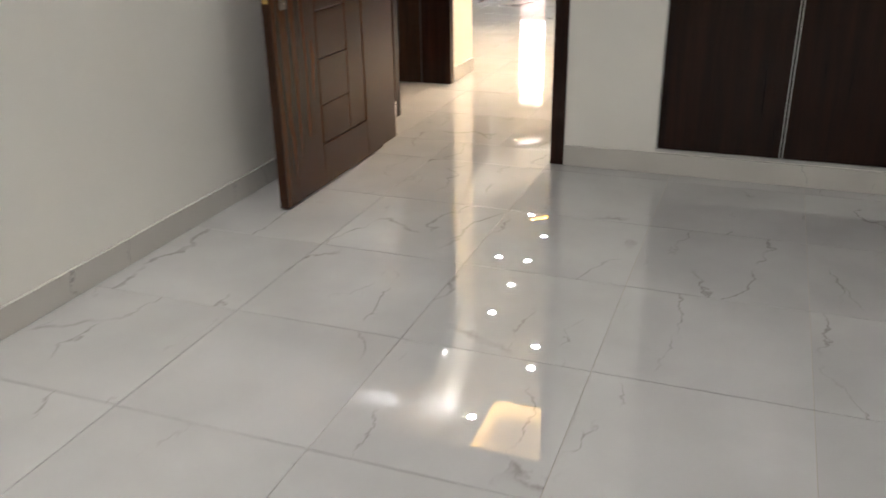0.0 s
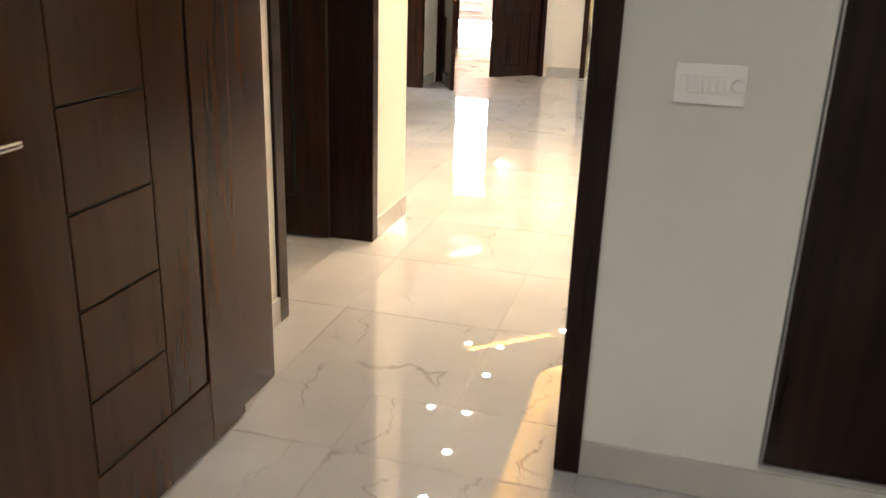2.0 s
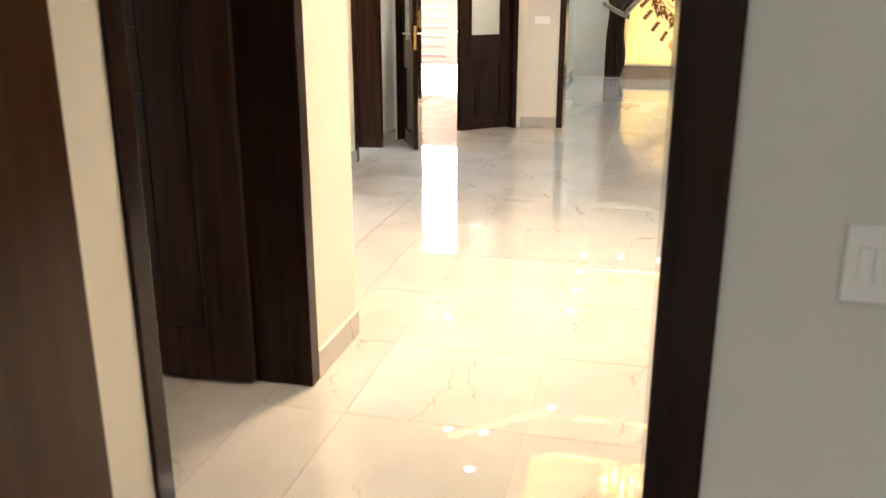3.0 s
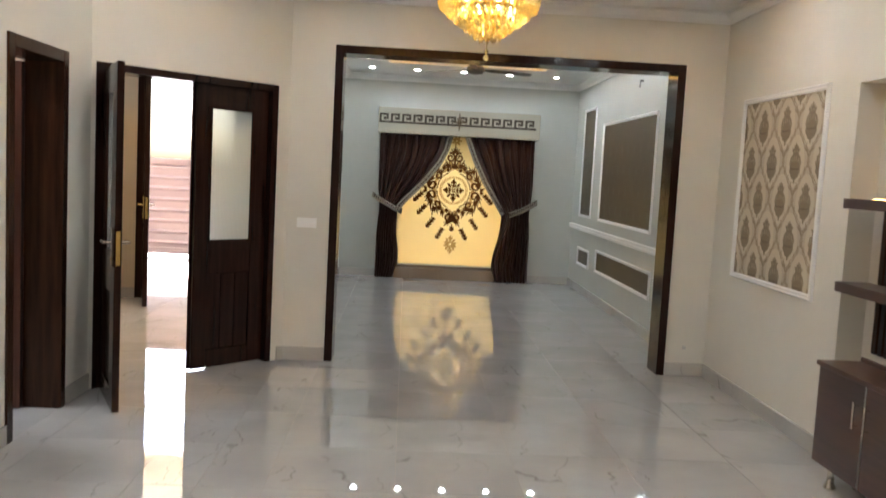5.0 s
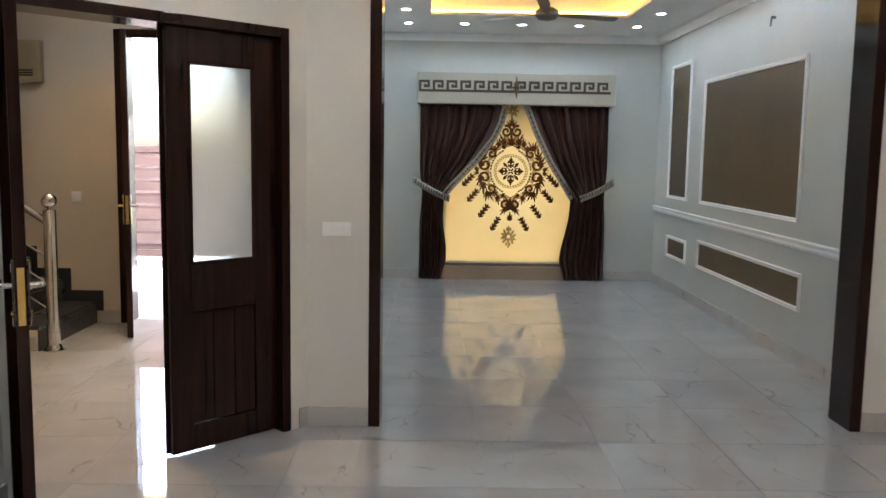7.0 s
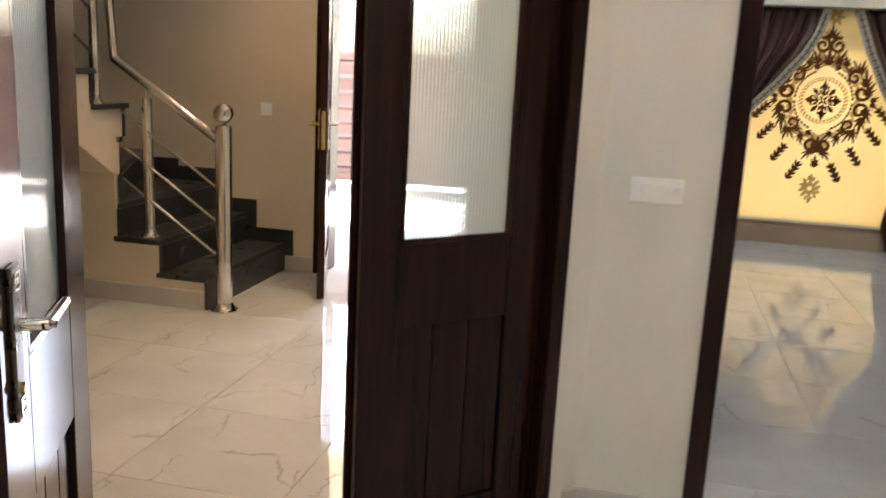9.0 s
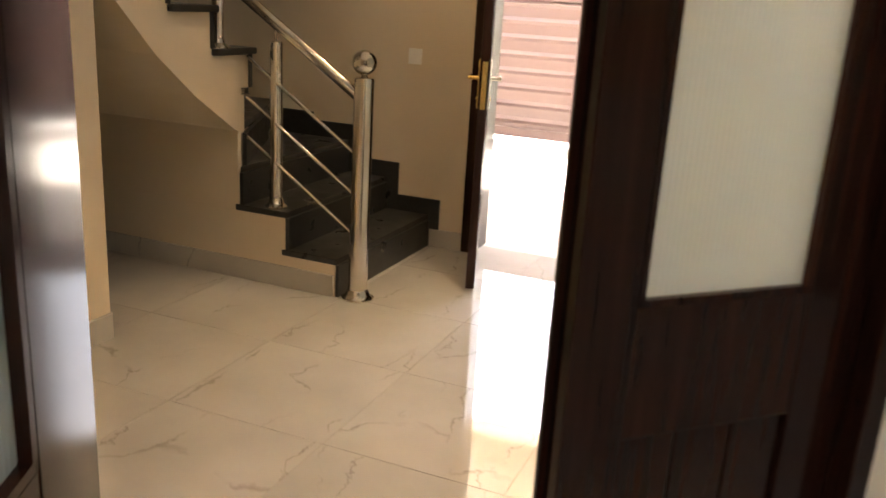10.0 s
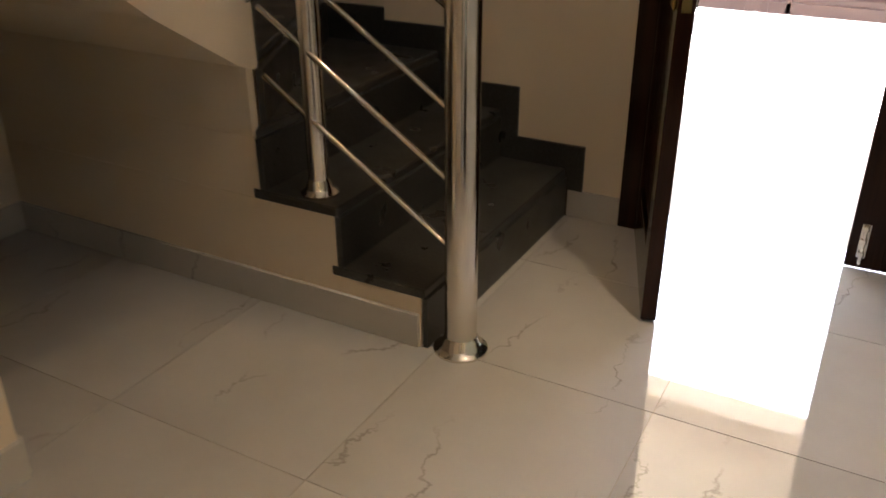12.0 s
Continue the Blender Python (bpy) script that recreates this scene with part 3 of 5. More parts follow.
# ---- doors ----
def lever_handle(parent, x, y, z, toward, side, plate=0.23, mat=None):
    """Lever on a long plate; toward: -1 or 1, the way the lever points along x; side: -1 or 1, the face it stands on."""
    bm = bmesh.new()
    box(bm, x - 0.022, y, z - plate * 0.62, x + 0.022, y + side * 0.008, z + plate * 0.38, bevel=0.003)
    plate_ob = part("handle_plate", bm, mat or DARK_STEEL, parent, "brass lock plate" if mat is BRASS else "dark bronzed lock plate")
    for zz in (z + plate * 0.28, z - plate * 0.53):
        bm = bmesh.new()
        for a, b, c, d in ((-0.014, -0.014, 0.014, -0.010), (-0.014, 0.010, 0.014, 0.014), (-0.014, -0.010, -0.010, 0.010), (0.010, -0.010, 0.014, 0.010), (-0.005, -0.005, 0.005, 0.005)):
            box(bm, x + a, y + side * 0.007, zz + b, x + c, y + side * 0.0105, zz + d)
        part("inlay", bm, mat or STEEL, plate_ob, "bright square inlay")
    bm = bmesh.new()
    rod(bm, (x, y, z), (x, y + side * 0.05, z), 0.010)
    rod(bm, (x, y + side * 0.048, z), (x + toward * 0.12, y + side * 0.048, z), 0.010, 12, 0.008)
    lathe(bm, [(0.012, -0.004), (0.013, 0.0), (0.012, 0.004)], (x, y + side * 0.048, z), 12)
    part("lever", bm, mat or STEEL, plate_ob, "bright steel lever handle", True)
    bm = bmesh.new()
    rod(bm, (x, y, z - plate * 0.42), (x, y + side * 0.014, z - plate * 0.42), 0.009, 14)
    part("keyhole", bm, BRASS, plate_ob)
    return plate_ob


def door_frame(name, width, height, depth, face, label, proud=0.012, mat=None, lit_jamb_mat=None):
    """Casing round an opening: x from 0 to width, body from y -proud to depth."""
    ob = empty(name)
    tagged(ob, label, "door frame", kind="structure")
    for x0 in (0.0, width - face):
        boxes("jamb", [(x0, -proud, 0.0, x0 + face, depth + proud, height)], (lit_jamb_mat if x0 == 0.0 else None) or mat or FRAME_WOOD, ob, bevel=0.004)
    boxes("head", [(face - 0.002, -proud + 0.001, height - face, width - face + 0.002, depth + proud - 0.001, height)], mat or FRAME_WOOD, ob, bevel=0.004)
    return ob


def panel_leaf(name, width, height, label, handle=True, lever_mat=None, timber=None):
    """A dark boarded door leaf; x from the hinge at 0 to the free edge, both faces dressed with raised boards round fine grooves."""
    ob = empty(name)
    tagged(ob, label, "door", kind="structure")
    boxes("core", [(0, -0.014, 0.01, width, 0.014, height)], GROOVE, ob)
    k = width / 1.02
    stile_in, strip_in, hinge_in = 0.66 * k, 0.37 * k, 0.19 * k
    breaks = [0.21, 0.395, 0.61, 0.825, 1.045, 1.26, 1.48, 1.70, height - 0.15]
    for face in (-1, 1):
        y0, y1 = (0.0145 * face, 0.021 * face)
        rows = [("stile", (stile_in + 0.003, width, 0.01, height)), ("stile", (0, hinge_in - 0.008, 0.01, height)), ("board", (hinge_in + 0.008, strip_in - 0.002, 0.212, height - 0.15)),
                ("rail", (hinge_in - 0.008, stile_in + 0.003, 0.01, 0.205)), ("rail", (hinge_in - 0.008, stile_in + 0.003, height - 0.145, height))]
        rows += [("board", (strip_in + 0.002, stile_in - 0.002, a + 0.0025, b - 0.0025)) for a, b in zip(breaks, breaks[1:])]
        for nm, (x0, x1, z0, z1) in rows:
            boxes(nm, [(x0, y0, z0, x1, y1, z1)], timber or DOOR_WOOD, ob, bevel=0.002)
    boxes("lipping", [(width, -0.020, 0.01, width + 0.006, 0.020, height)], DOOR_WOOD, ob)
    if handle:
        for side in (-1, 1):
            lever_handle(ob, width - 0.085, side * 0.021, 1.01, -1, side, mat=lever_mat)
        boxes("lock_plate", [(width + 0.006, -0.012, 0.90, width + 0.008, 0.012, 1.08)], BRASS, ob, "brass lock plate in the edge")
    return ob


def glazed_leaf(name, width, height, label, handle, start=0.0, stile=0.150):
    """A leaf with a tall ribbed pane above three sunk boards; x from the hinge at 0 to the free edge."""
    ob = empty(name)
    tagged(ob, label, "door", kind="structure")
    t = 0.02
    g0, g1, zb, zt = 0.155, width - stile, 0.935, 1.895
    boxes("stile", [(start, -t, 0.012, g0, t, height)], FRAME_WOOD, ob, bevel=0.003)
    boxes("stile", [(g1, -t, 0.012, width, t, height)], FRAME_WOOD, ob, bevel=0.003)
    boxes("rail", [(g0, -t + 0.0005, 0.012, g1, t - 0.0005, 0.14)], FRAME_WOOD, ob, bevel=0.003)
    boxes("rail", [(g0, -t + 0.0005, 0.70, g1, t - 0.0005, zb)], FRAME_WOOD, ob, bevel=0.003)
    boxes("rail", [(g0, -t + 0.0005, zt, g1, t - 0.0005, height)], FRAME_WOOD, ob, bevel=0.003)
    w = (g1 - g0) / 3
    for i in range(3):
        boxes("board", [(g0 + i * w + 0.002, -0.009, 0.142, g0 + (i + 1) * w - 0.002, 0.009, 0.698)], FRAME_WOOD, ob, bevel=0.003)
    for s in (-1, 1):
        bead = [(g0, s * t, zb, g0 + 0.012, s * 0.006, zt), (g1 - 0.012, s * t, zb, g1, s * 0.006, zt), (g0, s * t, zb, g1, s * 0.006, zb + 0.012), (g0, s * t, zt - 0.012, g1, s * 0.006, zt)]
        boxes("bead", bead, FRAME_WOOD, ob)
    pane = boxes("pane", [(g0 + 0.001, -0.003, zb + 0.001, g1 - 0.001, 0.003, zt - 0.001)], RIB_GLASS, ob, "ribbed obscured glass pane")
    pane.visible_shadow = False
    if handle:
        for side in (-1, 1):
            lever_handle(ob, width - 0.07, side * t, 1.01, -1, side)
        boxes("lock_plate", [(width, -0.012, 0.88, width + 0.002, 0.012, 1.08)], BRASS, ob, "brass lock plate in the edge")
    else:
        boxes("meeting_bead", [(width - 0.03, -t - 0.012, 0.012, width + 0.012, -t, height)], FRAME_WOOD, ob, bevel=0.003)
        bm = bmesh.new()
        rod(bm, (width - 0.05, -t - 0.008, height - 0.22), (width - 0.05, -t - 0.008, height - 0.04), 0.005, 8)
        box(bm, width - 0.062, -t, height - 0.20, width - 0.038, -t - 0.006, height - 0.06, bevel=0.002)
        part("tower_bolt", bm, BRASS, ob, "brass bolt at the head")
    return ob


def panelled_leaf(name, width, height, label, handle):
    """A solid leaf with two sunk panels, each with a raised field."""
    ob = empty(name)
    tagged(ob, label, "door", kind="structure")
    t = 0.022
    a, b = 0.11, width - 0.11
    for x0, x1 in ((0, a), (b, width)):
        boxes("stile", [(x0, -t, 0.012, x1, t, height)], FRAME_WOOD, ob, bevel=0.003)
    for z0, z1 in ((0.012, 0.20), (0.98, 1.12), (height - 0.14, height)):
        boxes("rail", [(a, -t + 0.0005, z0, b, t - 0.0005, z1)], FRAME_WOOD, ob, bevel=0.003)
    for z0, z1 in ((0.20, 0.98), (1.12, height - 0.14)):
        panel = boxes("panel", [(a - 0.006, -0.008, z0 - 0.006, b + 0.006, 0.008, z1 + 0.006)], FRAME_WOOD, ob)
        bm = bmesh.new()
        box(bm, a + 0.05, -0.018, z0 + 0.05, b - 0.05, 0.018, z1 - 0.05, bevel=0.005)
        part("raised_field", bm, FRAME_WOOD, panel)
    if handle:
        for side in (-1, 1):
            lever_handle(ob, width - 0.06, side * t, 1.04, -1, side, mat=BRASS if side < 0 else STEEL)
        boxes("lock_plate", [(width, -0.012, 0.90, width + 0.002, 0.012, 1.12)], BRASS, ob, "brass lock plate in the edge")
    else:
        bm = bmesh.new()
        box(bm, width - 0.058, -t, 0.05, width - 0.030, -t - 0.005, 0.17, bevel=0.002)
        rod(bm, (width - 0.044, -t - 0.010, 0.03), (width - 0.044, -t - 0.010, 0.165), 0.006, 10)
        for z in (0.065, 0.11, 0.155):
            rod(bm, (width - 0.044, -t - 0.010, z - 0.007), (width - 0.044, -t - 0.010, z + 0.007), 0.010, 10)
        part("tower_bolt", bm, STEEL, ob, "steel bolt at the foot")
    return ob


def stand(ob, x, y, degrees, z=0.0):
    ob.matrix_world = Matrix.Translation((x, y, z)) @ Matrix.Rotation(radians(degrees), 4, "Z")
    return ob


# frames and leaves
# passage light on the hinge jamb is put into its browner wood
f = door_frame("door_frame_1", 1.11, 2.15, 0.22, 0.07, "dark stained timber frame of the bedroom door", lit_jamb_mat=BEDROOM_WOOD)
f.location = (0.20, -0.95, 0)
stand(panel_leaf("door_1", 1.02, 2.07, "dark brown boarded bedroom door standing wide open", timber=BEDROOM_WOOD), 0.278, -0.972, -90)
f = door_frame("door_frame_2", 1.06, 2.15, 0.2, 0.07, "dark stained timber frame of the passage door")
stand(f, 0.09, -0.33, 90)
stand(panel_leaf("door_2", 0.90, 2.07, "dark brown boarded door open into a side room"), -0.115, 0.64, 180)
f = door_frame("door_frame_3", 0.75, 2.1, 0.2, 0.07, "dark reddish stained timber frame of the kitchen door", mat=DOOR_WOOD)
stand(f, -1.12, 4.65, 90)
stand(panel_leaf("door_3", 0.62, 2.02, "dark reddish-brown boarded kitchen door standing open", handle=False, timber=RED_WOOD), -1.325, 5.30, 180)
CHAMFER = math.degrees(math.atan2(1.095, 1.09))
f = door_frame("door_frame_4", 1.40, 2.1, 0.2, 0.05, "dark stained timber frame of the glazed double door")
f.matrix_world = Matrix.Translation((-1.12, 5.78, 0)) @ Matrix.Rotation(radians(CHAMFER), 4, "Z") @ Matrix.Translation((0.03, 0, 0))
stand(glazed_leaf("door_4", 0.630, 2.05, "dark timber leaf with a ribbed glass pane, shut", False, 0.028, 0.115), -0.150, 6.800, CHAMFER + 180)
bpy.data.objects["door_4"].matrix_world = bpy.data.objects["door_4"].matrix_world @ Matrix.Translation((0, -0.03, 0))
stand(glazed_leaf("door_5", 0.615, 2.05, "dark timber leaf with a ribbed glass pane, open into the lounge", True), -1.032, 5.802, CHAMFER - 109)
f = door_frame("door_frame_5", 2.70, 2.44, 0.23, 0.062, "dark stained timber lining of the wide opening")
f.location = (0.30, 6.875, 0)
f = door_frame("door_frame_6", 1.52, 2.45, 0.22, 0.07, "dark stained timber frame of the main door")
f.location = (-2.0, 9.535, 0)
stand(panelled_leaf("door_6", 0.685, 2.37, "dark timber main door leaf standing open", True), -1.925, 9.555, -71)
stand(panelled_leaf("door_7", 0.685, 2.37, "dark timber main door leaf, shut and bolted", False), -0.552, 9.585, 180)
bpy.data.objects["door_7"].matrix_world = Matrix.Translation((-0.552, 9.585, 0)) @ Matrix.Rotation(math.pi, 4, "Z") @ Matrix.Diagonal((1, -1, 1, 1))

skirting("baseboard_lounge", [(1.38, -0.73, 1.31, -0.73), (0.09, -0.73, 0.09, -0.33), (0.09, 0.73, 0.09, 1.18), (0.09, 1.18, -1.12, 1.18), (-1.12, 1.18, -1.12, 4.65), (-1.12, 5.40, -1.12, 5.78),
                              (-0.07, 6.835, -0.03, 6.875), (-0.03, 6.875, 0.30, 6.875), (3.0, 6.875, 3.32, 6.875), (3.32, 6.875, 3.32, -0.73)])
skirting("baseboard_drawing", [(-0.03, 7.1, -0.03, 12.4), (-0.03, 12.4, 3.28, 12.4), (3.28, 12.4, 3.28, 7.1)])
skirting("baseboard_bedroom", [(0, -7.0, 0, -0.95), (0.0, -0.95, 0.20, -0.95), (1.31, -0.95, 4.2, -0.95)])
skirting("baseboard_lobby", [(-2.74, 5.78, -2.74, 7.59), (-2.74, 7.59, -2.86, 7.59), (-3.9, 7.6, -3.9, 8.48), (-3.9, 8.48, -2.23, 8.48), (-2.20, 9.535, -2.0, 9.535), (-0.48, 9.535, -0.23, 9.535)])

# floors
tile_floor("floor", [(-3.9, 5.8, -0.03, 9.72), (-0.03, -0.73, 3.32, 12.4), (-1.12, 1.18, -0.03, 5.8), (-3.6, 1.2, -1.12, 5.8), (-1.6, -0.9, -0.03, 1.18)], -2.18, 7.88, "polished white marble-look tile floor")
tile_floor("floor_bedroom", [(0.0, -7.0, 4.2, -0.73)], 1.235, -2.905, "polished white marble-look tile floor of the bedroom")

# ---- stairs ----
# three straight steps rise in -x, three winders turn, and the upper flight rises in -y over the niche
RISE, Y0, Y1, XC = 0.186, 8.48, 9.535, -2.76
stairs = empty("staircase")
tagged(stairs, "winding staircase with black granite treads and cream painted sides", "staircase")


def tread(outline, top, riser_edge=None):
    bm = bmesh.new()
    prism(bm, outline, top - 0.03, top, "z")
    bmesh.ops.bevel(bm, geom=[e for e in bm.edges], offset=0.004, segments=1, affect="EDGES")
    part("tread", bm, GRANITE, stairs, "black granite tread")


def riser(a, b, bottom, top):
    a, b = Vector(a), Vector(b)
    d = (b - a).normalized() * 0.001
    nrm = Vector((-d.y, d.x)).normalized() * 0.02
    bm = bmesh.new()
    prism(bm, [tuple(a), tuple(b), tuple(b + nrm), tuple(a + nrm)], bottom, top, "z")
    part("riser", bm, GRANITE, stairs, "black granite riser")


NOSE = 0.012
steps = [(-2.225, -2.50), (-2.50, -2.765)]
for i, (xa, xb) in enumerate(steps):
    top = RISE * (i + 1)
    tread([(xa + NOSE, Y0 - 0.004), (xa + NOSE, Y1), (xb - 0.02, Y1), (xb - 0.02, Y0 - 0.004)], top)
    riser((xa, Y1), (xa, Y0), top - RISE, top - 0.03)
# winders about the corner post at (XC, Y0 + 0.06)
px, py = XC, Y0 + 0.02
w3 = [(px + NOSE, py - 0.03), (px + NOSE, Y1), (-3.30, Y1), (-3.30, Y1 - 0.1), (px - 0.02, py + 0.03)]
w4 = [(px - 0.01, py), (-3.26, Y1), (-3.9, Y1), (-3.9, 9.0), (px - 0.05, py)]
w5 = [(px - 0.02, py), (-3.9, 9.06), (-3.9, 8.56), (px, 8.56), (px, py)]
tread(w3, RISE * 3)
riser((px, Y1), (px, py - 0.02), RISE * 2, RISE * 3 - 0.03)
tread(w4, RISE * 4)
riser((-3.28, Y1), (px - 0.01, py + 0.02), RISE * 3, RISE * 4 - 0.03)
tread(w5, RISE * 5)
riser((-3.9, 9.04), (px - 0.01, py + 0.01), RISE * 4, RISE * 5 - 0.03)
UP0 = 8.575
for k in range(8):
    top, ya, yb = RISE * (6 + k), UP0 - 0.28 * k, UP0 - 0.28 * (k + 1)
    tread([(XC + 0.03, ya + NOSE), (XC + 0.03, yb - 0.01), (-3.9, yb - 0.01), (-3.9, ya + NOSE)], top)
    riser((XC + 0.01, ya), (-3.9, ya), top - RISE, top - 0.03)
# cream painted side of the lower steps
bm = bmesh.new()
prism(bm, [(-2.22, 0.0), (-2.22, RISE - 0.03), (-2.50, RISE - 0.03), (-2.50, RISE * 2 - 0.03), (-3.9, RISE * 2 - 0.03), (-3.9, 0.0)], Y0, Y1 - 0.002, "y")
part("lower_side", bm, WALL_TAN, stairs, "cream painted side of the lower steps")
bm = bmesh.new()
prism(bm, [(XC + 0.002, RISE * 2 - 0.03), (XC + 0.002, RISE * 3 - 0.03), (-3.9, RISE * 3 - 0.03), (-3.9, RISE * 2 - 0.03)], Y0 + 0.002, Y1 - 0.002, "y")
part("winder_body", bm, WALL_TAN, stairs)
bm = bmesh.new()
prism(bm, [(XC - 0.01, RISE * 3 - 0.03), (XC - 0.01, 1.1), (-3.9, 1.1), (-3.9, RISE * 3 - 0.03)], Y0 + 0.003, Y0 + 0.03, "y")
part("winder_side", bm, WALL_TAN, stairs)
# upper flight: string and soffit, lower edge along a curve
low = [(8.50, 0.72), (8.44, 0.745), (8.17, 0.915), (7.925, 1.105), (7.76, 1.27), (7.59, 1.44), (6.4, 2.25)]
top_edge = []
for k in range(8):
    z = RISE * (6 + k) - 0.03
    top_edge += [(UP0 - 0.28 * k, z), (UP0 - 0.28 * (k + 1), z)]
outline = [(8.52, 0.72)] + low + [(6.33, 2.39)] + [p for p in reversed(top_edge) if p[0] >= 6.33] + [(UP0 - 0.02, RISE * 5), (8.52, RISE * 5 - 0.02)]
bm = bmesh.new()
prism(bm, outline, -3.9, XC, "x")
part("upper_string", bm, WALL_TAN, stairs, "cream painted string and soffit of the upper flight")
# granite skirting up the wall
for xa, xb, z0, z1 in ((-2.145, -2.42, RISE, 0.278), (-2.412, -2.70, RISE, 0.465), (-2.69, -3.0, RISE * 2, 0.652), (-2.99, -3.9, RISE * 3, 0.70)):
    boxes("granite_skirting", [(xa, Y1 - 0.012, 0.0 if xa > -2.2 else z0, xb, Y1 - 0.0005, z1)], GRANITE, stairs, bevel=0.002)
boxes("granite_skirting", [(-3.888, 8.6, RISE * 3, -3.8995, Y1 - 0.012, 0.90)], GRANITE, stairs)

# ---- railing ----
rail = empty("stair_railing")
tagged(rail, "polished steel stair railing with a ball-topped newel post", "railing")
NX, NY = -2.125, 8.525


def post(x, y, z0, z1, r, ball):
    bm = bmesh.new()
    lathe(bm, [(r, z0 + 0.01), (r, z1 - 0.012), (r * 0.93, z1 - 0.004), (r * 0.6, z1)], (x, y, 0), 28)
    p = part("newel_post" if ball else "post", bm, STEEL, rail, "polished steel post", True)
    bm = bmesh.new()
    f = 1.0 if ball else 0.72
    lathe(bm, [(0.077 * f, z0), (0.077 * f, z0 + 0.006), (0.066 * f, z0 + 0.012), (r * 1.25, z0 + 0.022), (r * 1.12, z0 + 0.04), (r * 1.01, z0 + 0.046)], (x, y, 0), 28)
    part("base_flange", bm, STEEL, p, "flared steel base flange", True)
    if ball:
        bm = bmesh.new()
        lathe(bm, [(0.02, z1), (0.013, z1 + 0.008), (0.02, z1 + 0.014)], (x, y, 0), 20)
        part("neck", bm, STEEL, p, "", True)
        bm = bmesh.new()
        bmesh.ops.create_uvsphere(bm, u_segments=28, v_segments=18, radius=0.055, matrix=Matrix.Translation((x, y, z1 + 0.062)))
        part("ball", bm, STEEL, p, "polished steel ball finial", True)
    return p


post(NX, NY, 0.0, 1.035, 0.045, True)
post(-2.595, NY + 0.02, RISE * 2, 1.155, 0.030, False)
post(-2.79, 8.37, RISE * 6, RISE * 6 + 0.80, 0.027, False)
post(-2.79, 7.81, RISE * 8, RISE * 8 + 0.80, 0.027, False)


def tube(name, pts, r, label=""):
    bm = bmesh.new()
    for a, b in zip(pts, pts[1:]):
        rod(bm, a, b, r, 16)
    for p in pts[1:-1]:
        bmesh.ops.create_uvsphere(bm, u_segments=16, v_segments=10, radius=r, matrix=Matrix.Translation(p))
    part(name, bm, STEEL, rail, label, True)


SL = 0.635
tube("handrail", [(NX - 0.02, NY, 0.945), (-2.775, NY, 0.945 + SL * 0.65), (-2.775, 8.46, 1.93), (-2.775, 7.8, 2.32), (-2.775, 6.2, 3.35)], 0.026, "polished steel handrail")
bm = bmesh.new()
rod(bm, (-2.595, NY + 0.02, 1.15), (-2.595, NY + 0.005, 1.225), 0.008, 10)
part("bracket", bm, STEEL, rail, "", True)
for z in (0.683, 0.493, 0.305):
    tube("thin_rail", [(NX - 0.03, NY, z), (-2.745, NY, z + SL * 0.62)], 0.0085, "thin steel rail")
for dz in (0.25, 0.47, 0.68):
    tube("thin_rail", [(-2.79, 8.37, RISE * 6 + dz), (-2.79, 7.81, RISE * 8 + dz), (-2.79, 6.4, RISE * 13 + dz)], 0.0085, "thin steel rail")

# ---- forecourt gate ----
gate = empty("iron_gate")
tagged(gate, "pink painted iron gate with ribbed leaves and a sliding bolt", "gate")
gate.location = (0, 13.8, 0)
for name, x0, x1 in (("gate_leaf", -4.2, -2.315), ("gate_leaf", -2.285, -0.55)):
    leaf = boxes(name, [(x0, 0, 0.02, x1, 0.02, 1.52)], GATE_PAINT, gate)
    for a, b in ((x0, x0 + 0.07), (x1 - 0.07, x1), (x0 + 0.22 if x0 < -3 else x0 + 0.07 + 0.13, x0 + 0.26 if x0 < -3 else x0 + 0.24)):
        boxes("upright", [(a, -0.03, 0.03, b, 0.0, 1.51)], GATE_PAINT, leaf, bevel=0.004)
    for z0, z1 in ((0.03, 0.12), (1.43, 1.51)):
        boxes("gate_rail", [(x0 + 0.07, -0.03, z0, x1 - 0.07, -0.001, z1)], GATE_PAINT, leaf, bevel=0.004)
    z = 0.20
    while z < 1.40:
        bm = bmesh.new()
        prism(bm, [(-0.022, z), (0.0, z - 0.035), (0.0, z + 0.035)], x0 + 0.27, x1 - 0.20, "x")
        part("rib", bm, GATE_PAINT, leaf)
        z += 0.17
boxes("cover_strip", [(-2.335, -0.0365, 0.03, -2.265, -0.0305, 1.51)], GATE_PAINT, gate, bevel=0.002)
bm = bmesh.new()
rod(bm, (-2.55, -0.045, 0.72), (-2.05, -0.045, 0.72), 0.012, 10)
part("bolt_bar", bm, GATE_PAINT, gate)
bm = bmesh.new()
box(bm, -2.33, -0.07, 0.60, -2.27, -0.035, 0.66, bevel=0.006)
rod(bm, (-2.318, -0.05, 0.655), (-2.318, -0.05, 0.72), 0.006, 8)
rod(bm, (-2.282, -0.05, 0.655), (-2.282, -0.05, 0.72), 0.006, 8)
part("padlock", bm, STEEL, gate, "small steel padlock")


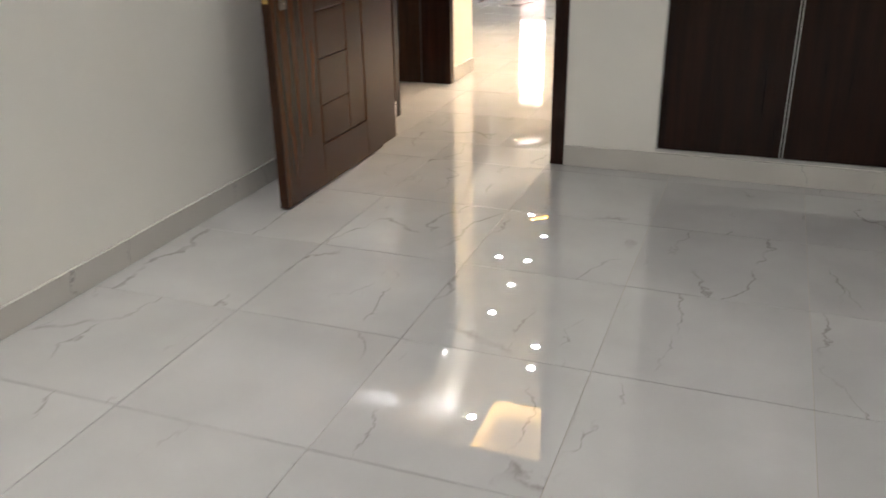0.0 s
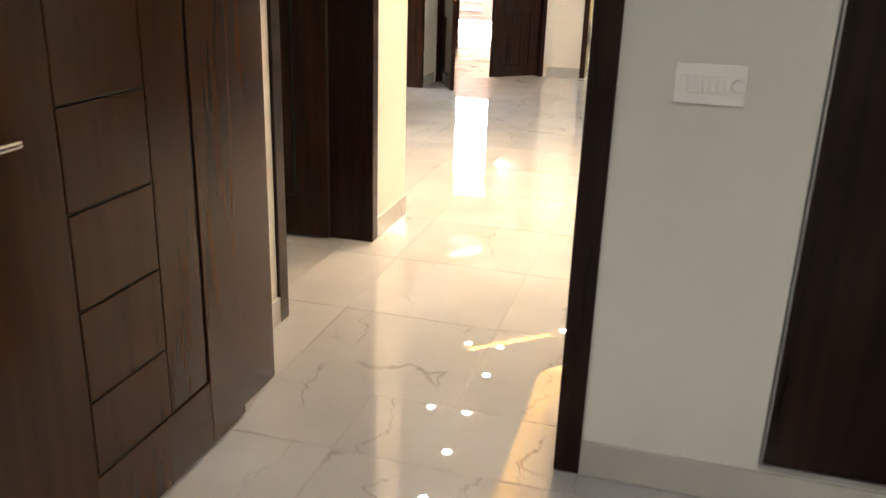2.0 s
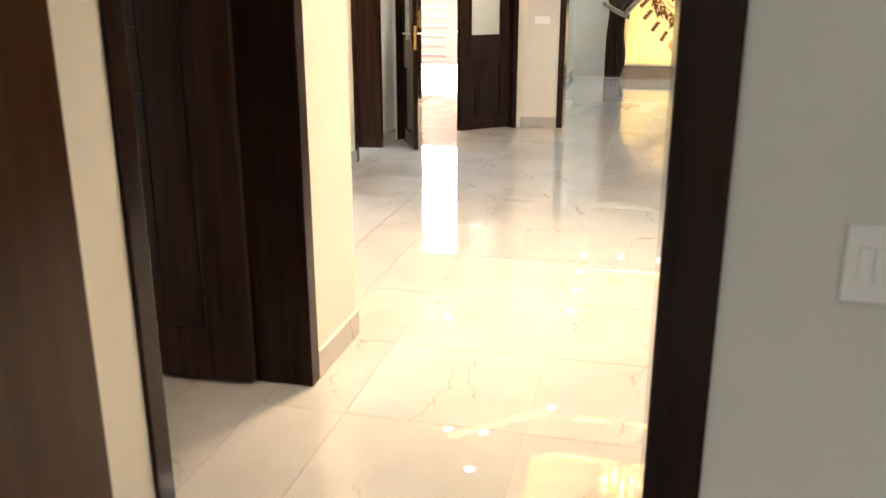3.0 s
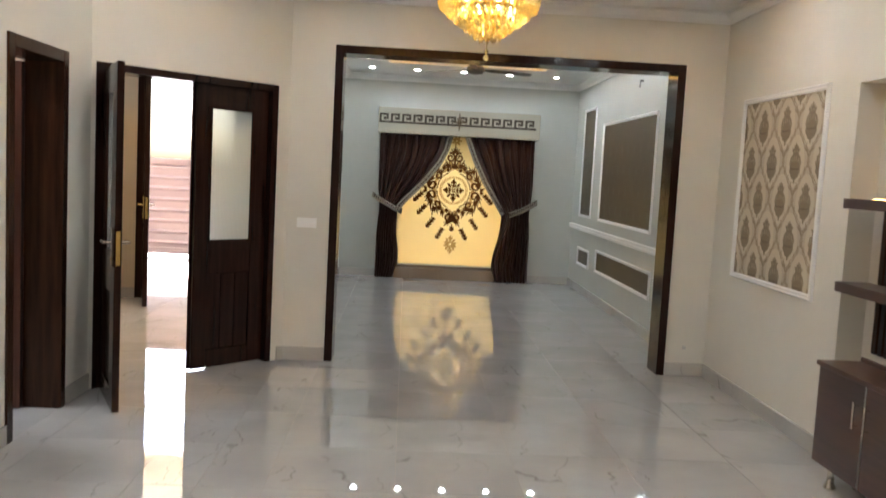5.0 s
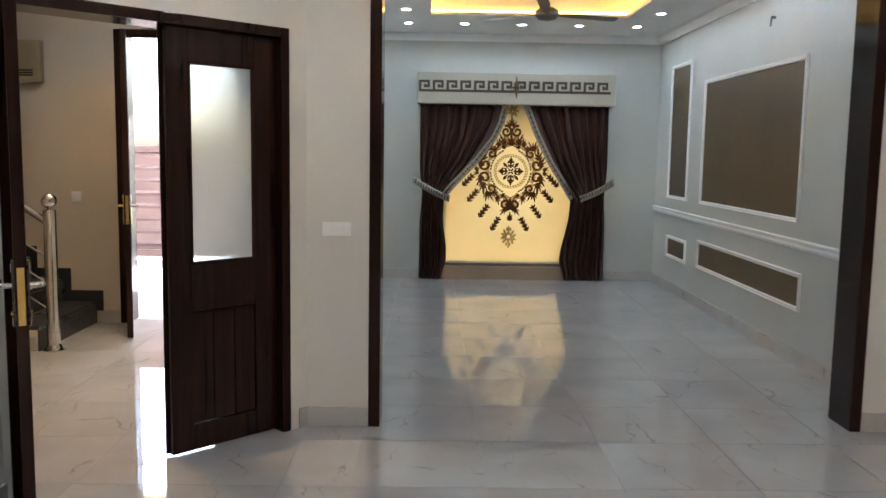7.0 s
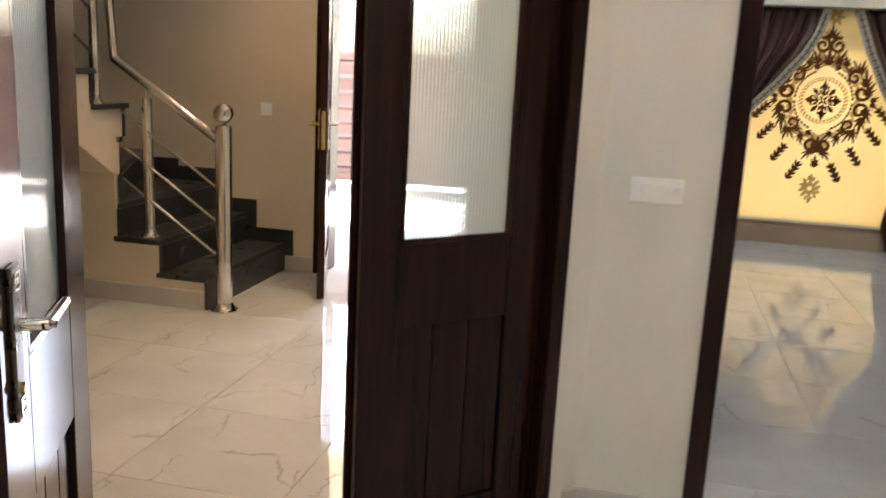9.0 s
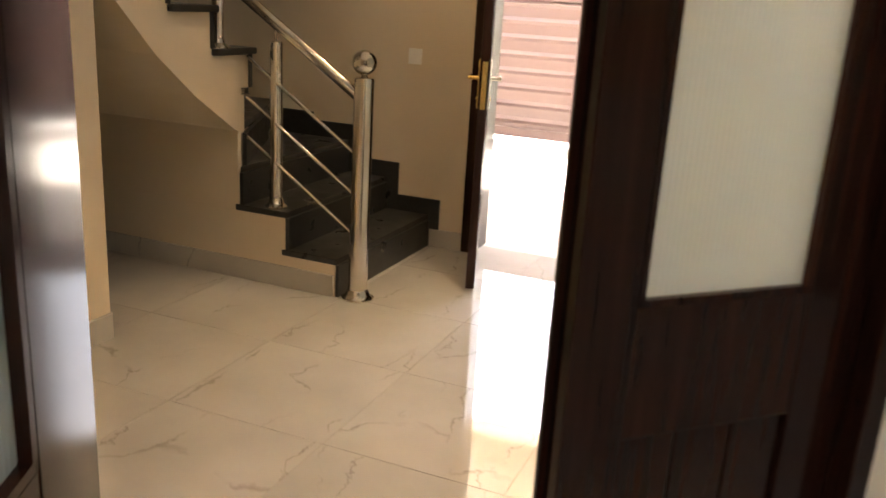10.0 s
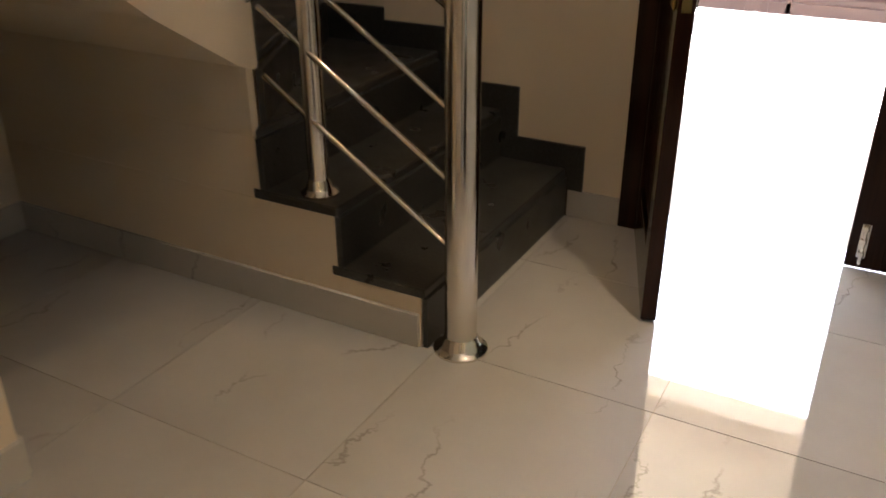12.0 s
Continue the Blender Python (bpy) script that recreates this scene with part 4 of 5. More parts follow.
# ---- bedroom ----
def cupboard(x0, widths, label):
    ob = empty("cupboard")
    tagged(ob, label, "cupboard", "built-in bedroom cupboards")
    ob.location = (x0, -0.95, 0.11)
    total = sum(widths)
    boxes("carcass", [(0.001, 0.02, 0.001, total - 0.001, 0.2, 2.339)], GROOVE, ob)
    boxes("sill_strip", [(0.0, -0.004, 0.001, total, 0.02, 0.016)], ALU, ob, "thin aluminium strip")
    x = 0.0
    for i, w in enumerate(widths):
        d = boxes("cupboard_door", [(x + 0.0095, -0.002, 0.018, x + w - 0.0095, 0.018, 2.33)], CUPBOARD_WOOD, ob, "dark laminate door", bevel=0.002)
        for e0, e1 in ((x + 0.005, x + 0.0092), (x + w - 0.0092, x + w - 0.005)):
            boxes("edge_strip", [(e0, -0.005, 0.018, e1, 0.018, 2.33)], ALU, d, "aluminium edge strip")
        hx = x + w - 0.075 if i % 2 == 0 else x + 0.075
        bm = bmesh.new()
        rod(bm, (hx, -0.032, 0.86), (hx, -0.032, 1.06), 0.007, 12)
        for z in (0.885, 1.035):
            rod(bm, (hx, 0, z), (hx, -0.032, z), 0.005, 8)
        part("handle", bm, STEEL, d, "slim steel bar handle", True)
        bm = bmesh.new()
        rod(bm, (hx - 0.005, 0, 0.825), (hx - 0.005, -0.010, 0.825), 0.011, 16)
        part("lock", bm, STEEL, d, "round steel lock", True)
        x += w
    return ob


cupboard(1.765, (0.578, 0.578), "tall dark laminate built-in cupboard with steel handles")
cupboard(2.923, (0.538, 0.538), "tall dark laminate built-in cupboard with steel handles")


def switch_plate(m, w, h, label, rockers, dial=True):
    """A plastic switch board in the x-z plane that faces -y."""
    ob = empty("switch_plate", m)
    tagged(ob, label, "light switch")
    boxes("plate", [(0, -0.008, 0, w, 0, h)], PLASTIC, ob, bevel=0.003)
    n = rockers
    rw = (w * (0.72 if dial else 0.84)) / n
    for i in range(n):
        boxes("rocker", [(w * 0.08 + i * rw + 0.0015, -0.012, h * 0.28, w * 0.08 + (i + 1) * rw - 0.0015, -0.008, h * 0.72)], PLASTIC, ob, bevel=0.0015)
    if dial:
        bm = bmesh.new()
        rod(bm, (w * 0.88, -0.008, h * 0.5), (w * 0.88, -0.022, h * 0.5), h * 0.16, 20, h * 0.13)
        part("dial", bm, PLASTIC, ob, "round fan dial")
    return ob


switch_plate(Matrix.Translation((1.440, -0.95, 1.040)), 0.158, 0.092, "white plastic switch board with a round fan dial", 7)
switch_plate(Matrix.Translation((0.052, 6.875, 1.040)), 0.152, 0.075, "white plastic switch board beside the glazed door", 5)
switch_plate(Matrix.Translation((-2.385, 9.535, 1.028)), 0.080, 0.086, "small white plastic switch above the stairs", 1, False)
bm = bmesh.new()
box(bm, 0, -0.010, 0, 0.03, 0, 0.03, bevel=0.004)
outlet = part("cable_outlet", bm, ALU)
outlet.location = (3.135, 6.875, 0.215)
tagged(outlet, "tiny grey cable outlet low on the wall", "cable outlet")

# ---- kitchen behind the lounge wall ----
win = empty("window_1")
tagged(win, "grey aluminium and cream sliding window to the kitchen", "window", kind="structure")
win.location = (-1.12, 2.90, 0.93)
W, H = 1.35, 1.17
for a in ((0.006, -0.001, 0, 0.05, W, 0.05), (0.006, 0, H - 0.05, 0.05, W, H), (0.006, 0, 0.05, 0.05, 0.05, H - 0.05), (0.006, W - 0.05, 0.05, 0.05, W, H - 0.05)):
    boxes("window_frame", [(-a[0] - a[3] + 0.08, a[1], a[2], 0.02, a[4], a[5])], ALU, win, "grey aluminium frame", bevel=0.003)
boxes("window_edge", [(-0.004, W - 0.002, -0.03, 0.022, W + 0.018, H)], FRAME_WOOD, win, "dark edge strip")
boxes("window_sill", [(-0.10, -0.02, -0.035, 0.035, W + 0.02, -0.001)], ALU, win, "grey sill")
for a0, a1 in ((0.05, 0.70), (0.66, W - 0.05)):
    dx = -0.05 if a0 < 0.5 else -0.012
    sash = boxes("sash", [(dx - 0.03, a0, 0.05, dx, a0 + 0.075, H - 0.05), (dx - 0.03, a1 - 0.075, 0.05, dx, a1, H - 0.05), (dx - 0.029, a0 + 0.07, 0.051, dx - 0.001, a1 - 0.07, 0.125), (dx - 0.029, a0 + 0.07, H - 0.125, dx - 0.001, a1 - 0.07, H - 0.051)], PVC, win, "cream sliding sash")
    pane = boxes("pane", [(dx - 0.017, a0 + 0.07, 0.12, dx - 0.013, a1 - 0.07, H - 0.12)], GLASS, sash)
    pane.visible_shadow = False
kc = empty("kitchen_cabinet")
tagged(kc, "tall dark brown kitchen cabinet seen through the window", "cabinet")
kc.location = (-2.55, 4.6, 0)
boxes("body", [(-0.6, 0.0, 0.0, 0.6, 0.6, 2.2)], CONSOLE_WOOD, kc, bevel=0.004)
for i in range(2):
    d = boxes("cabinet_door", [(-0.59 + i * 0.595, -0.02, 0.1, -0.005 + i * 0.595, -0.001, 2.15)], DOOR_WOOD, kc, bevel=0.003)
    bm = bmesh.new()
    rod(bm, (-0.05 + i * 0.1, -0.04, 1.0), (-0.05 + i * 0.1, -0.04, 1.2), 0.006, 10)
    part("handle", bm, STEEL, d)

# ---- lounge ----
console = empty("television_console")
tagged(console, "low brown laminate television console on steel legs", "console")
console.location = (3.08, 2.30, 0)
LEN = 2.27
boxes("top", [(-0.012, -0.01, 0.62, 0.238, LEN + 0.01, 0.645)], CONSOLE_WOOD, console, bevel=0.003)
boxes("back_lip", [(0.222, -0.01, 0.645, 0.238, LEN + 0.01, 0.668)], CONSOLE_WOOD, console)
boxes("body", [(0.018, 0.0, 0.115, 0.238, LEN, 0.62)], CONSOLE_WOOD, console, bevel=0.003)
n_doors = 5
for i in range(n_doors):
    a, b = i * LEN / n_doors, (i + 1) * LEN / n_doors
    d = boxes("console_door", [(0.0, a + 0.006, 0.118, 0.018, b - 0.006, 0.615)], CONSOLE_WOOD, console, "brown laminate door", bevel=0.002)
    boxes("edge_strip", [(-0.001, a + 0.001, 0.118, 0.016, a + 0.005, 0.615)], ALU, d)
    hy = a + 0.05 if i % 2 == 0 else b - 0.05
    bm = bmesh.new()
    rod(bm, (-0.026, hy, 0.40), (-0.026, hy, 0.53), 0.006, 10)
    for z in (0.415, 0.515):
        rod(bm, (0, hy, z), (-0.026, hy, z), 0.004, 8)
    part("handle", bm, STEEL, d, "slim steel bar handle", True)
for y in (0.12, LEN / 2, LEN - 0.12):
    for x in (0.05, 0.20):
        bm = bmesh.new()
        lathe(bm, [(0.030, 0.0), (0.030, 0.012), (0.019, 0.03), (0.016, 0.1), (0.024, 0.116)], (x, y, 0), 20)
        part("leg", bm, STEEL, console, "steel foot", True)
tvp = empty("television_backdrop")
tagged(tvp, "dark brown ribbed timber panel in the television niche", "wall panel")
tvp.location = (3.47, 2.40, 0.66)
boxes("backing", [(-0.018, 0, 0, -0.001, 2.34, 1.45)], FRAME_WOOD, tvp)
for i in range(39):
    boxes("slat", [(-0.032, 0.01 + i * 0.06, 0.001, -0.018, 0.05 + i * 0.06, 1.449)], DOOR_WOOD, tvp)
for z, y1 in ((1.435, 4.80), (0.982, 4.81)):
    sh = empty("wall_shelf")
    tagged(sh, "thick dark brown floating shelf in the television niche", "shelf", "television niche shelves")
    sh.location = (3.25, y1 - 0.62, z)
    boxes("board", [(0, 0, 0, 0.185, 0.62, 0.055)], CONSOLE_WOOD, sh, bevel=0.002)
    boxes("front_edge", [(-0.004, 0.001, 0.002, -0.0005, 0.619, 0.053)], CONSOLE_WOOD, sh)
st = boxes("strip_light_niche", [(3.40, 4.25, 1.4905, 3.412, 4.78, 1.4945)], COVE_GLOW)
tagged(st, "short warm strip light on the niche shelf", "strip light")


def moulding(bm, y0, z0, y1, z1, w, d):
    """A mitred picture-frame moulding in the y-z plane that stands d proud towards -x."""
    prof = [(0, 0), (0, d * 0.6), (w * 0.2, d), (w * 0.45, d * 0.75), (w * 0.75, d * 0.8), (w, d * 0.35), (w, 0)]
    rings = []
    for sy, sz, cy, cz in ((1, 1, y0, z0), (-1, 1, y1, z0), (-1, -1, y1, z1), (1, -1, y0, z1)):
        rings.append([bm.verts.new((-h, cy + sy * u, cz + sz * u)) for u, h in prof])
    for i in range(4):
        r0, r1 = rings[i], rings[(i + 1) % 4]
        for k in range(len(prof)):
            j = (k + 1) % len(prof)
            bm.faces.new((r0[k], r0[j], r1[j], r1[k]))


def clip_to(bm, y0, z0, y1, z1):
    for co, no in (((0, y0, 0), (0, -1, 0)), ((0, y1, 0), (0, 1, 0)), ((0, 0, z0), (0, 0, -1)), ((0, 0, z1), (0, 0, 1))):
        bmesh.ops.bisect_plane(bm, geom=bm.verts[:] + bm.edges[:] + bm.faces[:], plane_co=co, plane_no=no, clear_outer=True)


def ribbon(bm, pts, w, x, closed=False):
    """A flat band of width w along points (y, z), at depth x."""
    left, right = [], []
    n = len(pts)
    for i in range(n):
        a, b = Vector(pts[max(i - 1, 0)]), Vector(pts[min(i + 1, n - 1)])
        d = (b - a).normalized()
        p = Vector(pts[i])
        q = Vector((-d.y, d.x)) * (w[i] if isinstance(w, list) else w) / 2
        left.append(bm.verts.new((x, p.x + q.x, p.y + q.y)))
        right.append(bm.verts.new((x, p.x - q.x, p.y - q.y)))
    for i in range(n - 1):
        bm.faces.new((left[i], left[i + 1], right[i + 1], right[i]))


def blob(bm, cy, cz, r_of, x, n=40, sy=1.0, sz=1.0, turn=0.0):
    """A flat rounded figure whose outline radius is r_of(angle)."""
    vs = []
    for i in range(n):
        a = 2 * math.pi * i / n
        r = r_of(a)
        u, w = r * math.cos(a) * sy, r * math.sin(a) * sz
        vs.append(bm.verts.new((x, cy + u * math.cos(turn) - w * math.sin(turn), cz + u * math.sin(turn) + w * math.cos(turn))))
    c = bm.verts.new((x, cy, cz))
    for i in range(n):
        bm.faces.new((c, vs[i], vs[(i + 1) % n]))


def wall_panel(name, x, y0, z0, y1, z1, fill, label, w=0.035, damask=False):
    ob = empty(name)
    ob.location = (x, 0, 0)
    tagged(ob, label, "wall panel", "moulded wall panels" if not damask else "")
    bm = bmesh.new()
    moulding(bm, y0, z0, y1, z1, w, 0.022)
    part("moulding", bm, WHITE, ob, "white painted moulding")
    boxes("wallpaper", [(-0.004, y0 + w * 0.8, z0 + w * 0.8, -0.0005, y1 - w * 0.8, z1 - w * 0.8)], fill, ob)
    if fill is BROWN_PAPER:
        bm = bmesh.new()
        for j in range(int((z1 - z0 - 0.1) / 0.23)):
            for i in range(int((y1 - y0 - 0.1) / 0.26)):
                cy, cz = y0 + 0.16 + (i + 0.5 * (j % 2)) * 0.26, z0 + 0.16 + j * 0.23
                if cy < y1 - 0.1:
                    blob(bm, cy, cz, lambda a: 0.040 * (1 + 0.18 * math.cos(6 * a)), -0.0046, 30, 0.75, 1.3)
        if len(bm.verts):
            tagged(part("faint_figure", bm, BROWN_FIGURE, ob, "faint darker figure on the brown paper"), kind="stuff")
    if damask:
        P, Q = 0.345, 0.49
        bm, slits, halo, vine, dark = bmesh.new(), bmesh.new(), bmesh.new(), bmesh.new(), bmesh.new()
        cols, rows = int((y1 - y0) / P) + 4, int((z1 - z0) / (Q / 2)) + 3
        for j in range(rows):
            for i in range(cols):
                cy = y0 + 0.03 + (i - 1 + 0.5 * (j % 2)) * P
                cz = z0 - 0.157 + j * Q / 2
                blob(halo, cy, cz + 0.005, lambda a: 0.122 * (1 + 0.22 * max(0.0, math.sin(a)) ** 6 + 0.08 * max(0.0, -math.sin(a)) ** 6), -0.0043, 48, 1.0, 1.18)
                # a plump bud: body, dark waist, cup, point and a crown of small leaves
                blob(bm, cy, cz + 0.004, lambda a: 0.080 * (1 + 0.035 * math.cos(10 * a) - 0.10 * max(0.0, math.sin(a))), -0.0046, 54, 0.98, 0.86)
                blob(bm, cy, cz - 0.056, lambda a: 0.054 * (1 + 0.06 * math.cos(7 * a)), -0.0048, 36, 1.08, 0.86)
                blob(bm, cy, cz - 0.104, lambda a: 0.013, -0.0047, 14, 0.9, 1.9)
                blob(bm, cy, cz + 0.066, lambda a: 0.036 * (1 + 0.07 * math.cos(7 * a + 1.57)), -0.0048, 36, 1.1, 1.15)
                blob(bm, cy, cz + 0.108, lambda a: 0.012, -0.0046, 12, 0.9, 1.7)
                ribbon(dark, [(cy - 0.064, cz - 0.030), (cy - 0.032, cz - 0.037), (cy, cz - 0.034), (cy + 0.032, cz - 0.037), (cy + 0.064, cz - 0.030)], 0.009, -0.0052)
                for s in (-1, 1):
                    blob(bm, cy + s * 0.020, cz + 0.104, lambda a: 0.009, -0.0047, 12, 0.8, 1.5, s * -0.4)
                    blob(bm, cy + s * 0.042, cz + 0.084, lambda a: 0.010, -0.0049, 12, 0.8, 1.5, s * -0.6)
                    blob(bm, cy + s * 0.064, cz - 0.052, lambda a: 0.011, -0.0045, 12, 0.8, 1.5, s * -0.5)
                    for q, z, k in ((0.014, 0.030, 4.4), (0.044, 0.022, 3.8), (0.064, 0.006, 2.6), (0.016, 0.078, 2.2)):
                        blob(slits, cy + s * q, cz + z, lambda a: 0.0048, -0.0053, 10, 0.6, k, s * -0.12)
                    # leafy vines that swing round the bud and meet in tulips
                    line = []
                    for k in range(21):
                        f = k / 20
                        line.append((cy + s * P / 2 * math.sin(math.pi * f) ** 1.5, cz - Q / 2 + 0.035 + f * (Q - 0.02)))
                    ribbon(vine, line, [0.004 + 0.003 * (k % 2) for k in range(21)], -0.0045)
                    for k in range(2, 19):
                        y, z = line[k]
                        if k % 2:
                            blob(vine, y - s * 0.011, z + 0.008, lambda a: 0.0075, -0.0047, 8, 0.55, 1.7, s * 0.7)
                        else:
                            blob(vine, y + s * 0.010, z + 0.002, lambda a: 0.0075, -0.0044, 8, 0.55, 1.6, -s * 0.7)
                    blob(vine, cy + s * 0.020, cz - 0.178, lambda a: 0.013, -0.0049, 12, 0.6, 2.4, s * -0.5)
                    blob(vine, cy + s * 0.050, cz - 0.158, lambda a: 0.010, -0.0049, 10, 0.6, 2.2, s * -0.9)
        clip_to(vine, y0 + w * 0.8, z0 + w * 0.8, y1 - w * 0.8, z1 - w * 0.8)
        clip_to(dark, y0 + w * 0.8, z0 + w * 0.8, y1 - w * 0.8, z1 - w * 0.8)
        tagged(part("damask_vine", vine, DAMASK_VINE, ob, "tan leafy vine lattice"), kind="stuff")
        tagged(part("damask_waist", dark, DAMASK_DARK, ob, "dark brown bands across the buds"), kind="stuff")
        clip_to(slits, y0 + w * 0.8, z0 + w * 0.8, y1 - w * 0.8, z1 - w * 0.8)
        clip_to(halo, y0 + w * 0.8, z0 + w * 0.8, y1 - w * 0.8, z1 - w * 0.8)
        tagged(part("damask_highlight", slits, WALLPAPER, ob, "pale slits in the damask print"), kind="stuff")
        tagged(part("damask_ground", halo, WALLPAPER_PALE, ob, "pale cream ovals behind the damask"), kind="stuff")
        clip_to(bm, y0 + w * 0.8, z0 + w * 0.8, y1 - w * 0.8, z1 - w * 0.8)
        tagged(part("damask_print", bm, DAMASK, ob, "olive brown damask print"), kind="stuff")
    return ob


wall_panel("wallpaper_panel", 3.32, 5.19, 0.865, 6.44, 2.155, WALLPAPER, "cream wallpaper panel with olive damask in white moulding", 0.04, True)
XR = 3.28
wall_panel("brown_wall_panel", XR, 8.44, 1.02, 10.70, 2.22, BROWN_PAPER, "large brown wallpaper panel in a white moulding")
wall_panel("brown_wall_panel", XR, 11.15, 1.02, 11.85, 2.46, BROWN_PAPER, "narrow upright brown wallpaper panel in a white moulding")
wall_panel("brown_wall_panel", XR, 8.34, 0.385, 10.70, 0.665, BROWN_PAPER, "long low brown wallpaper panel in a white moulding")
wall_panel("brown_wall_panel", XR, 11.10, 0.37, 11.80, 0.61, BROWN_PAPER, "small low brown wallpaper panel in a white moulding")
bm = bmesh.new()
prism(bm, [(0.0, 0.83), (-0.02, 0.84), (-0.03, 0.855), (-0.022, 0.875), (-0.035, 0.885), (-0.035, 0.90), (0.0, 0.905)], 7.11, 12.39, "y")
dado = part("trim_dado", bm, WHITE)
dado.location = (XR, 0, 0)
tagged(dado, "white painted dado rail along the panelled wall", "dado rail", kind="structure")
bm = bmesh.new()
rod(bm, (XR, 9.1, 2.57), (XR - 0.03, 9.1, 2.57), 0.012, 10)
rod(bm, (XR - 0.028, 9.1, 2.575), (XR - 0.035, 9.1, 2.50), 0.007, 8)
wire = part("wire_stub", bm, FAN_PAINT)
tagged(wire, "short dark wire stub for a wall lamp", "wire")


# ---- drawing room window dressing ----
CXW = 1.575


def lerp(table, t):
    for (t0, v0), (t1, v1) in zip(table, table[1:]):
        if t <= t1:
            return v0 + (v1 - v0) * (t - t0) / (t1 - t0)
    return table[-1][1]


INNER = [(0.0, 0.99), (0.18, 0.945), (0.35, 0.86), (0.6, 0.66), (0.86, 0.40), (1.0, 0.275)]


INNER_WIDE = [(0.0, 0.97), (0.3, 0.84), (0.6, 0.68), (0.85, 0.51), (1.0, 0.41)]


def inner_at(z, sign):
    """How far the cloth reaches from its outer edge; the second curtain is gathered more loosely."""
    table, tie, foot = (INNER_WIDE, 0.41, 0.52) if sign < 0 else (INNER, 0.275, 0.31)
    if z >= 0.97:
        return lerp(table, (2.03 - z) / 1.06)
    return tie + (foot - tie) * (0.97 - z) / 0.75 if z > 0.22 else foot - 0.05 * (0.22 - z) / 0.22


def curtain(sign):
    ob = empty("curtain")
    ob.location = (CXW, 12.24, 0)
    tagged(ob, "dark brown satin curtain tied back with a braided band", "curtain", "drawing room curtains")
    bm = bmesh.new()
    nu, nz = 90, 44
    grid = []
    for j in range(nz + 1):
        z = 2.03 - (2.03 - 0.012) * j / nz
        wdt = inner_at(z, sign)
        pinch = math.exp(-((z - 0.97) / 0.22) ** 2)
        row = []
        for i in range(nu + 1):
            u = i / nu
            f = 0.028 * (1 - 0.62 * pinch) * math.sin(2 * math.pi * 8.5 * (u ** 0.9) + 0.5 * math.sin(3 * z)) + 0.010 * math.sin(2 * math.pi * 19 * u + 4 * z)
            x = -1.085 + wdt * u + 0.012 * math.sin(9 * z + 11 * u) * u + 0.03 * pinch * (1 - u)
            row.append(bm.verts.new((sign * x, f - 0.035 * pinch, z)))
        grid.append(row)
    for j in range(nz):
        for i in range(nu):
            bm.faces.new((grid[j][i], grid[j][i + 1], grid[j + 1][i + 1], grid[j + 1][i]))
    cloth = part("cloth", bm, CURTAIN, ob, "dark brown satin cloth", True)
    sol = cloth.modifiers.new("thickness", "SOLIDIFY")
    sol.thickness = 0.004
    bm = bmesh.new()
    edge = []
    for j in range(40):
        z = 2.03 - 1.06 * j / 39
        edge.append((-1.085 + inner_at(z, sign) - 0.012, z))
    prev = None
    for i, (x, z) in enumerate(edge):
        a, b = Vector(edge[max(i - 1, 0)]), Vector(edge[min(i + 1, 39)])
        d = (b - a).normalized()
        q = Vector((-d.y, d.x)) * 0.036
        cur = (bm.verts.new((sign * (x + q.x), -0.047, z + q.y)), bm.verts.new((sign * (x - q.x), -0.047, z - q.y)))
        if prev:
            bm.faces.new((prev[0], cur[0], cur[1], prev[1]))
        prev = cur
    braid = part("braid", bm, TRIM_CLOTH, ob, "silver braid along the edge")
    sol = braid.modifiers.new("thickness", "SOLIDIFY")
    sol.thickness = 0.004
    bm = bmesh.new()
    for i in range(2, 38):
        x, z = edge[i]
        a, b = Vector(edge[i - 1]), Vector(edge[i + 1])
        ang = math.atan2((b - a).y, (b - a).x)
        m = Matrix.Translation((sign * x, -0.051, z)) @ Matrix.Rotation(-ang * sign if sign > 0 else ang, 4, "Y")
        if i % 2:
            bmesh.ops.create_cube(bm, size=1, matrix=m @ Matrix.Diagonal((0.016, 0.003, 0.034, 1)))
        else:
            bmesh.ops.create_cube(bm, size=1, matrix=m @ Matrix.Diagonal((0.034, 0.003, 0.012, 1)))
    tagged(part("key_print", bm, CURTAIN, braid), kind="stuff")
    bm = bmesh.new()
    rows = []
    for i in range(15):
        f = i / 14
        x = -1.155 + 0.425 * f
        z = 1.17 - 0.27 * f + 0.05 * f * f
        y = -0.02 - 0.075 * math.sin(math.pi * min(1, f * 0.9 + 0.1))
        rows.append((bm.verts.new((sign * x, y, z + 0.038)), bm.verts.new((sign * (x - 0.012), y - 0.004, z - 0.038))))
    for r0, r1 in zip(rows, rows[1:]):
        bm.faces.new((r0[0], r1[0], r1[1], r0[1]))
    tie = part("tieback", bm, TRIM_CLOTH, ob, "braided tieback band", True)
    sol = tie.modifiers.new("thickness", "SOLIDIFY")
    sol.thickness = 0.006
    bm = bmesh.new()
    for i in range(1, 14):
        f = i / 14
        x, z = -1.155 + 0.425 * f, 1.17 - 0.27 * f + 0.05 * f * f
        y = -0.026 - 0.075 * math.sin(math.pi * min(1, f * 0.9 + 0.1))
        box(bm, sign * x - 0.010, y - 0.004, z - 0.018, sign * x + 0.004, y, z + 0.022)
        if i % 2:
            box(bm, sign * x - 0.012, y - 0.0045, z + 0.012, sign * x + 0.016, y - 0.0005, z + 0.020)
    tagged(part("key_print", bm, CURTAIN, tie), kind="stuff")
    return ob


curtain(1)
curtain(-1)

